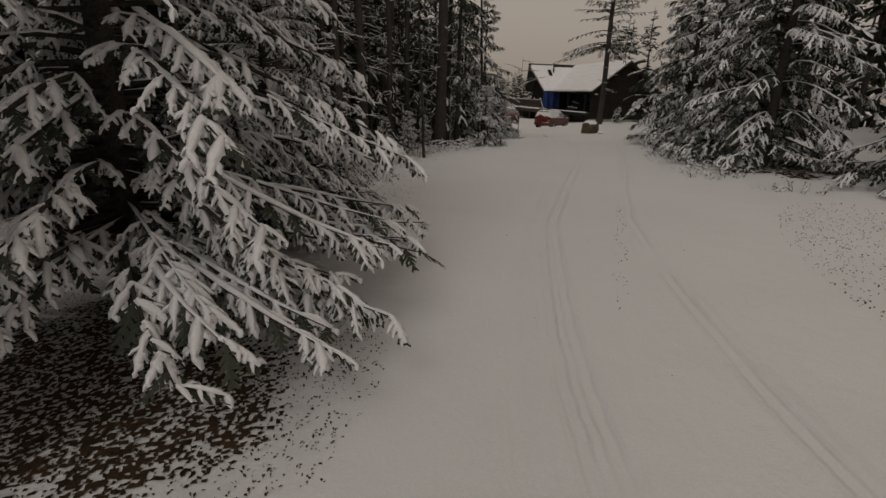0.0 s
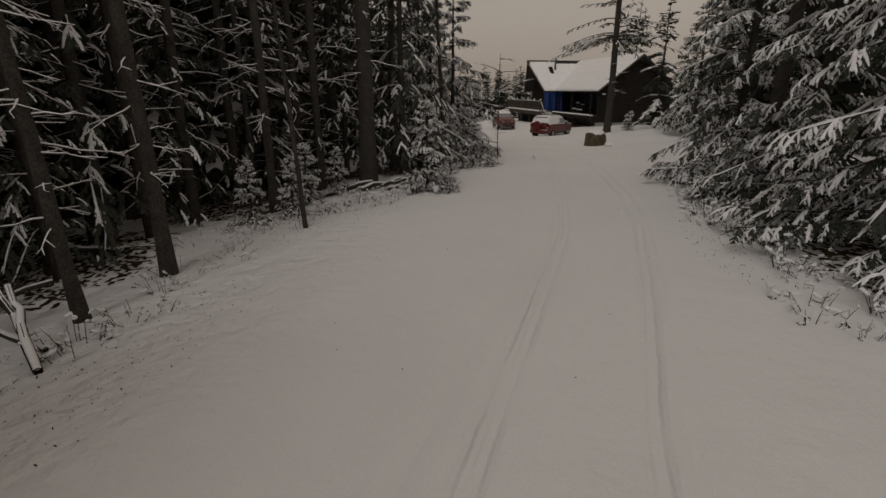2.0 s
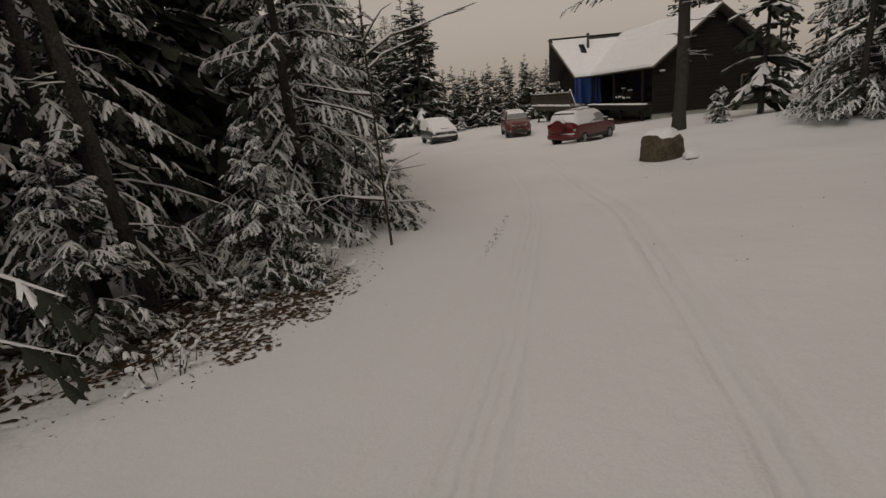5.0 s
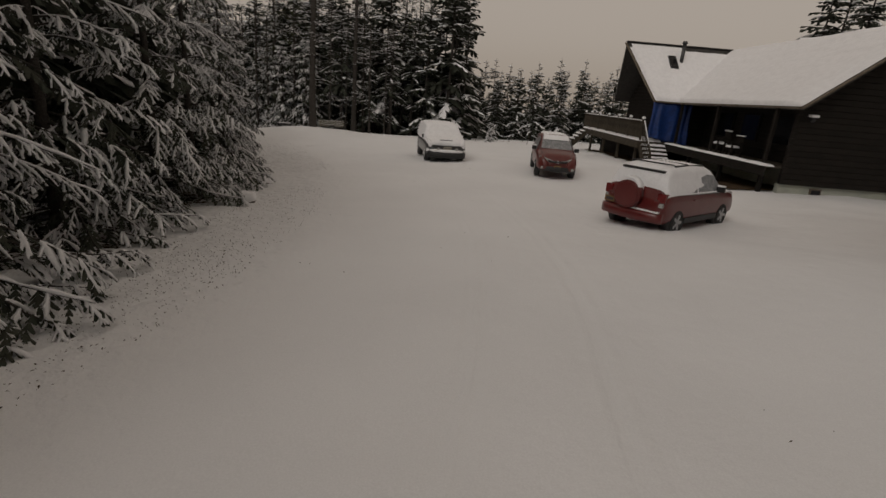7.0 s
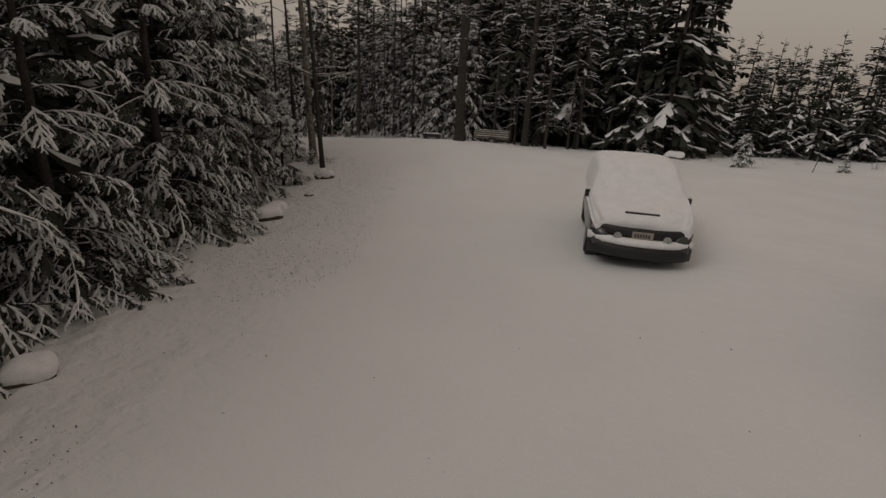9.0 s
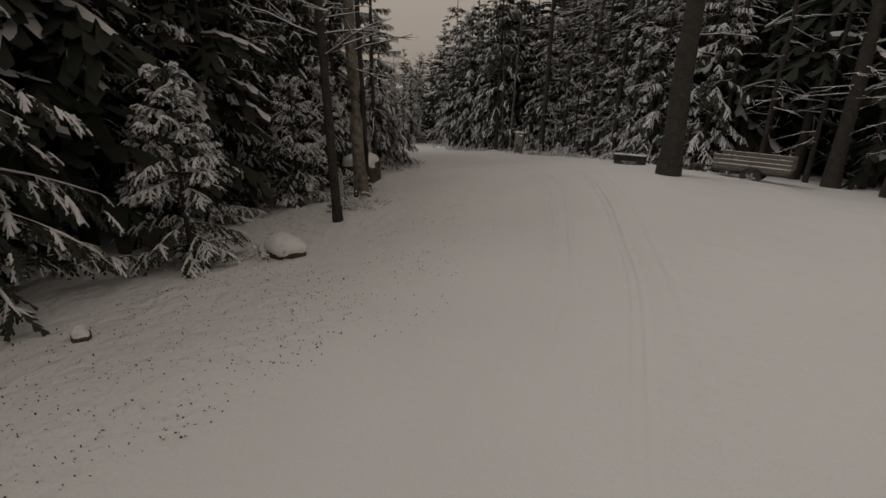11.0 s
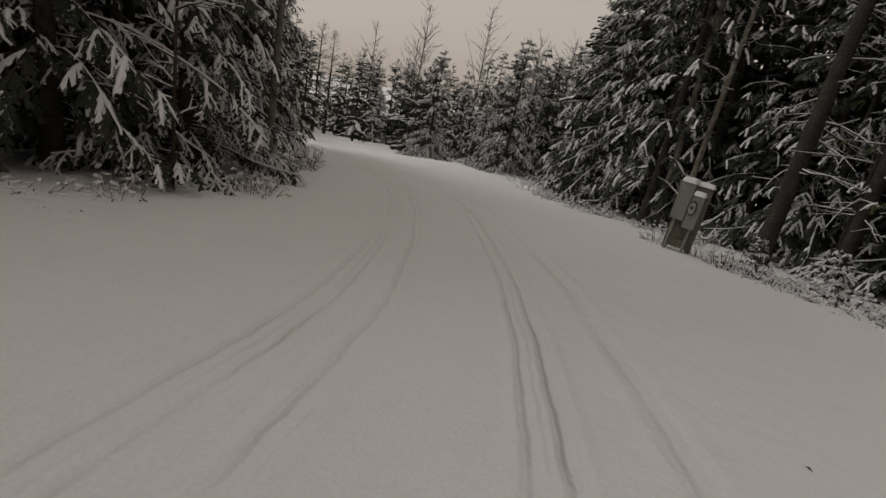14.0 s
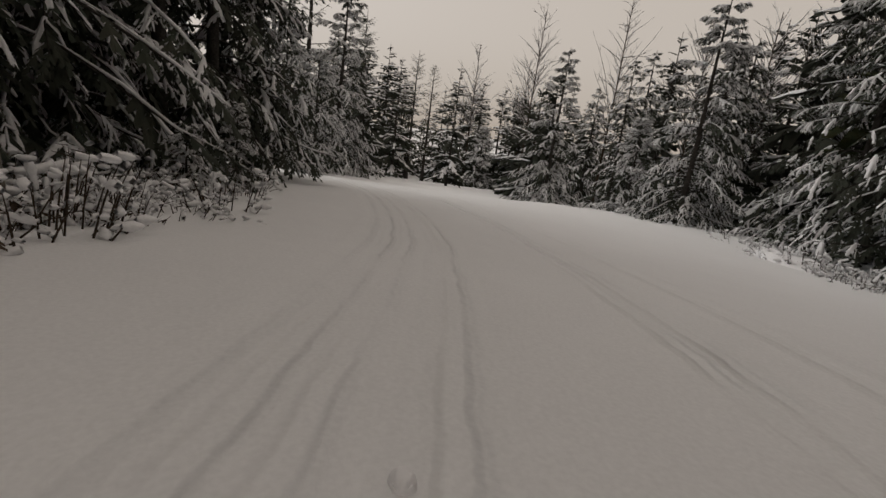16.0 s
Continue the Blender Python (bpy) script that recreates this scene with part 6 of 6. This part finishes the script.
lr = random.Random(8)
for x, y, dx, dy, r, up_ in ((0.0, 13.2, -0.9, 0.9, 0.05, 0.9), (0.15, 12.9, -0.8, 1.1, 0.06, 0.7), (-0.1, 13.5, -1.2, 0.3, 0.05, 0.5), (3.9, 22.2, 1.2, 0.5, 0.09, 0.12), (4.6, 21.9, 1.3, 0.9, 0.08, 0.1), (4.3, 22.6, 0.9, -0.5, 0.07, 0.2), (2.0, 21.5, 2.2, 1.2, 0.1, 0.1),
                             (-2.6, 14.2, 2.0, 0.6, 0.06, 0.5), (-0.9, 17.6, -2.4, 0.8, 0.08, 0.3), (7.6, 28.4, -1.6, 1.2, 0.06, 0.6), (6.9, 27.0, -1.2, -0.9, 0.05, 0.5)):
    log_thing((x, y, gz(x, y) + r * 0.6), (x + dx, y + dy, gz(x + dx, y + dy) + r + up_), r, "dead log lying at the forest edge, lined with snow" if r > 0.055 else "dead stick leaning at the forest edge, lined with snow", "fallen_log" if r > 0.055 else "dead_stick")


# ---- low brush weighed down by snow ----
def brush_meshes(seed, R, H, stems):
    rg = np.random.default_rng(seed)
    az, rad = rg.uniform(0, 6.28, stems), R * np.sqrt(rg.random(stems)) * 0.7
    root = np.stack([rad * np.cos(az), rad * np.sin(az), np.full(stems, -0.05)], 1)
    tip = root + np.stack([np.cos(az) * R * rg.uniform(0.1, 0.5, stems), np.sin(az) * R * rg.uniform(0.1, 0.5, stems), H * rg.uniform(0.25, 0.8, stems)], 1)
    s = np.linspace(0, 1, 4)
    line = root[:, None] * (1 - s)[None, :, None] + tip[:, None] * s[None, :, None]
    line[..., 2] += np.sin(s * 3.0) * 0.08 * H
    wood, white = Heap(), Heap()
    wood.add(tubes(line, np.tile(0.006 * np.array([1.2, 1, 0.7, 0.3]), (stems, 1)), 3))
    c = stems * 4
    k = rg.integers(0, 4, c)
    p = np.repeat(line, 4, axis=0)[np.arange(c), k]
    d = rg.normal(0, 1, (c, 3)) * np.array([1, 1, 0.45])
    d /= np.linalg.norm(d, axis=1, keepdims=True)
    sub = p[:, None] + d[:, None] * (rg.uniform(0.035, 0.11, c)[:, None] * np.linspace(0, 1, 3))[..., None]
    wood.add(tubes(sub, np.tile(0.004 * np.array([1, 0.8, 0.3]), (c, 1)), 3))
    low = sub[rg.random(c) < 0.3]
    wood.add(fans(low, rg.uniform(0.012, 0.03, len(low)), rg, 0.0, 0.5, 1.1))
    has = rg.random(c) < 0.8
    white.add(tubes(sub[has] + np.array([0, 0, 0.009]), rg.uniform(0.009, 0.028, (has.sum(), 1)) * np.array([0.9, 1.25, 0.8]) * rg.uniform(0.7, 1.3, (has.sum(), 3)), 4, 0.85))
    return wood.mesh("brushwood", M_TWIG), white.mesh("snow", M_CAP)


BRUSH = [brush_meshes(5, 0.55, 0.45, 20), brush_meshes(6, 0.7, 0.35, 22), brush_meshes(7, 0.4, 0.6, 16)]
brush_made = {}
brush_spots = []
for x0, y0, x1, y1, n, wdt in ((-2.2, 9.5, 4.2, 21.5, 16, 0.7), (4.6, 22.4, 8.6, 28.6, 9, 0.6), (-2.0, 70.5, -5.0, 72.3, 10, 0.5), (-10.8, 77.9, -8.0, 75.0, 9, 0.5), (-15.0, 79.5, -19.8, 78.7, 64, 0.55), (-14.0, 79.2, -11.0, 78.8, 7, 0.4),
                               (-10.9, 87.4, -6.6, 87.0, 16, 0.4), (-11.3, 87.0, -9.4, 86.7, 9, 0.22), (-12.3, 86.7, -11.9, 86.6, 3, 0.15), (-20.5, 88.4, -12.8, 88.4, 14, 0.4), (-22.6, 88.2, -19.0, 87.6, 14, 0.3), (9.6, 8.6, 11.2, 15.5, 7, 0.5), (-1.2, 66.2, 0.2, 68.0, 5, 0.6), (12, 88, 40, 92, 16, 1.5), (9.8, 6.0, 11.5, 8.5, 3, 0.4), (7.6, 26.2, 9.4, 29.0, 9, 0.4), (0.4, 18.0, 6.0, 21.6, 18, 0.3), (10.6, 14.6, 12.2, 18.6, 10, 0.25), (9.2, 11.0, 11.8, 17.6, 12, 0.35)):
    for k in range(n):
        t = (k + lr.random()) / n
        x, y = x0 + (x1 - x0) * t + lr.gauss(0, wdt * 0.6), y0 + (y1 - y0) * t + lr.gauss(0, wdt * 0.6)
        brush_spots.append((x, y))
for k, (x, y) in enumerate(brush_spots):
    i, sc = k % 3, lr.uniform(0.55, 1.2)
    m = pose(x, y, gz(x, y) - 0.07, 0, 0, lr.uniform(0, 360))
    if i not in brush_made:
        b = thing("shrub", "low leafless brush bent under clumps of snow", "shrub", m, "brush along the forest edge")
        st = tagged(part("brushwood", BRUSH[i][0], M_TWIG, b), kind="stuff")
        tagged(part("snow", BRUSH[i][1], M_CAP, st), kind="stuff")
        b.scale = (sc,) * 3
        brush_made[i] = b
    else:
        c = copy_thing(brush_made[i], m)
        c.scale = (sc,) * 3

# ---- leaf litter and grass blades poking through thin snow ----
lg = np.random.default_rng(44)
pts = []
for cx, cy, rx, ry, n, rot in ((-2.6, 4.6, 2.9, 3.0, 5200, 0), (-1.4, 4.0, 1.4, 2.4, 900, 0), (7.2, 4.6, 1.4, 4.2, 1800, -0.5), (4.1, 6.8, 0.12, 2.6, 70, -0.5), (11.95, 29.9, 0.07, 1.6, 60, -0.3), (3.4, 68.2, 1.3, 2.4, 240, 0.6), (1.2, 70.6, 1.6, 2.6, 140, 0.6), (-1.0, 72.4, 1.4, 2.6, 80, 0.7), (1.0, 66.6, 1.0, 1.6, 90, 0.6), (9.6, 40.5, 1.1, 4.0, 900, -0.1), (10.2, 14.6, 0.8, 2.4, 260, -0.4), (-0.2, 11.5, 1.4, 4.5, 650, -0.5), (3.9, 20.3, 1.4, 4.4, 700, -0.6), (8.8, 27.6, 1.0, 2.6, 420, -0.4), (9.4, 47.0, 1.2, 6.0, 900, 0.1),
                               (5.8, 60.0, 1.8, 4.5, 1300, 0.5), (3.2, 65.4, 2.0, 3.2, 900, 0.6), (-8.0, 76.6, 0.8, 3.6, 90, 1.0), (-9.6, 87.4, 0.7, 3.0, 220, 1.4), (-17.0, 88.2, 0.6, 2.6, 160, 1.5), (6, 15, 3.0, 14, 40, -0.4), (16.5, 30, 3, 10, 70, 0), (-6, 80, 6, 3, 6, 0.2), (12, 52, 5, 10, 60, 0)):
    a, r = lg.uniform(0, 6.283, n), np.sqrt(lg.random(n))
    x, y = rx * r * np.cos(a), ry * r * np.sin(a)
    pts.append(np.c_[cx + x * math.cos(rot) - y * math.sin(rot), cy + x * math.sin(rot) + y * math.cos(rot)])
pts = np.concatenate(pts)
pz = heights(pts[:, 0], pts[:, 1])
n = len(pts)
ln, wd, yaw, tilt = lg.uniform(0.010, 0.042, n), lg.uniform(0.005, 0.013, n), lg.uniform(0, 6.283, n), lg.uniform(0.0, 1.0, n) ** 2 * 1.3
d = np.c_[np.cos(yaw) * np.cos(tilt), np.sin(yaw) * np.cos(tilt), np.sin(tilt)]
s = np.c_[-np.sin(yaw), np.cos(yaw), lg.normal(0, 0.25, n)]
o = np.c_[pts, pz + 0.003]
mid = o + d * (ln * 0.5)[:, None] + np.array([0, 0, 0.006])
quad = np.stack([o, mid + s * wd[:, None], o + d * ln[:, None], mid - s * wd[:, None]], 1).reshape(-1, 3)
tagged(new("leaf_litter", quad_mesh("leaf_litter", quad, np.arange(4 * n).reshape(-1, 4), M_LITTER_AND_SHADE, False)), "brown dead leaves and grass tips poking through thin snow", "leaf litter", "", "stuff")


# ---- needle litter under the big spruce, thinning out into snow; elsewhere painted shade ----
def needle_litter(cx, cy, radius, seed, step=0.055):
    rg = np.random.default_rng(seed)
    k = int(radius / step)
    gx, gy = np.meshgrid(np.arange(-k, k + 1) * step + cx, np.arange(-k, k + 1) * step + cy)
    gx, gy = gx + rg.uniform(-0.4, 0.4, gx.shape) * step, gy + rg.uniform(-0.4, 0.4, gx.shape) * step
    v = np.c_[gx.ravel(), gy.ravel(), heights(gx.ravel(), gy.ravel()) + 0.006 + rg.uniform(0, 0.006, gx.size)]
    i = np.arange(gx.size).reshape(gx.shape)
    q = np.stack([i[:-1, :-1], i[:-1, 1:], i[1:, 1:], i[1:, :-1]], -1).reshape(-1, 4)
    c = v[q].mean(1)
    d = np.hypot(c[:, 0] - cx, c[:, 1] - cy) / radius
    patch = np.array([noise.noise(Vector((a * 1.6, b * 1.6, seed))) for a, b in c[:, :2]])
    keep = rg.random(len(q)) < np.clip(1.05 - 1.1 * d ** 2 + 0.7 * patch, 0, 0.62) * (d < 1)
    return quad_mesh("needle_litter", v, q[keep], M_LITTER_AND_SHADE, False)


# patches after the first darken the snowy forest floor in place of shade
for k, (x, y, r) in enumerate(((-2.8, 4.4, 2.5), (5.4, 27.0, 2.6), (6.9, 32.4, 2.2), (6.4, 37.6, 2.6), (5.6, 43.4, 2.6), (4.9, 49.4, 2.6), (3.6, 55.6, 2.4), (1.2, 60.6, 2.2), (12.4, 12.6, 2.2), (14.4, 19.8, 2.2), (7.9, 27.8, 2.1), (-2.6, 17.4, 2.8), (0.4, 22.4, 2.8), (-5.2, 13.6, 2.6), (2.6, 26.6, 2.4), (-6.0, 20.0, 3.0))):
    tagged(new("needle_litter", needle_litter(x, y, r, 3 + k, 0.032 if k in (0, 10) else 0.07)), "dark brown flakes under the spruce boughs, needle litter and painted shade", "leaf litter", "", "stuff")


# soil-brown sheet over the snow under deck and porch, painting the shade there
ex, ey = np.meshgrid(np.linspace(25.4, 30.2, 24), np.linspace(56.4, 78.6, 90))
ev = np.c_[ex.ravel(), ey.ravel(), heights(ex.ravel(), ey.ravel()) + 0.045 + 0.02 * np.sin(ex.ravel() * 9) * np.sin(ey.ravel() * 7)]
ei = np.arange(ex.size).reshape(ex.shape)
eq = np.stack([ei[:-1, :-1], ei[:-1, 1:], ei[1:, 1:], ei[1:, :-1]], -1).reshape(-1, 4)
tagged(new("bare_soil", quad_mesh("bare_soil", ev, eq, M_LITTER_AND_SHADE)), "dark brown sheet under the deck and porch, painting their shade", "soil", "", "stuff")
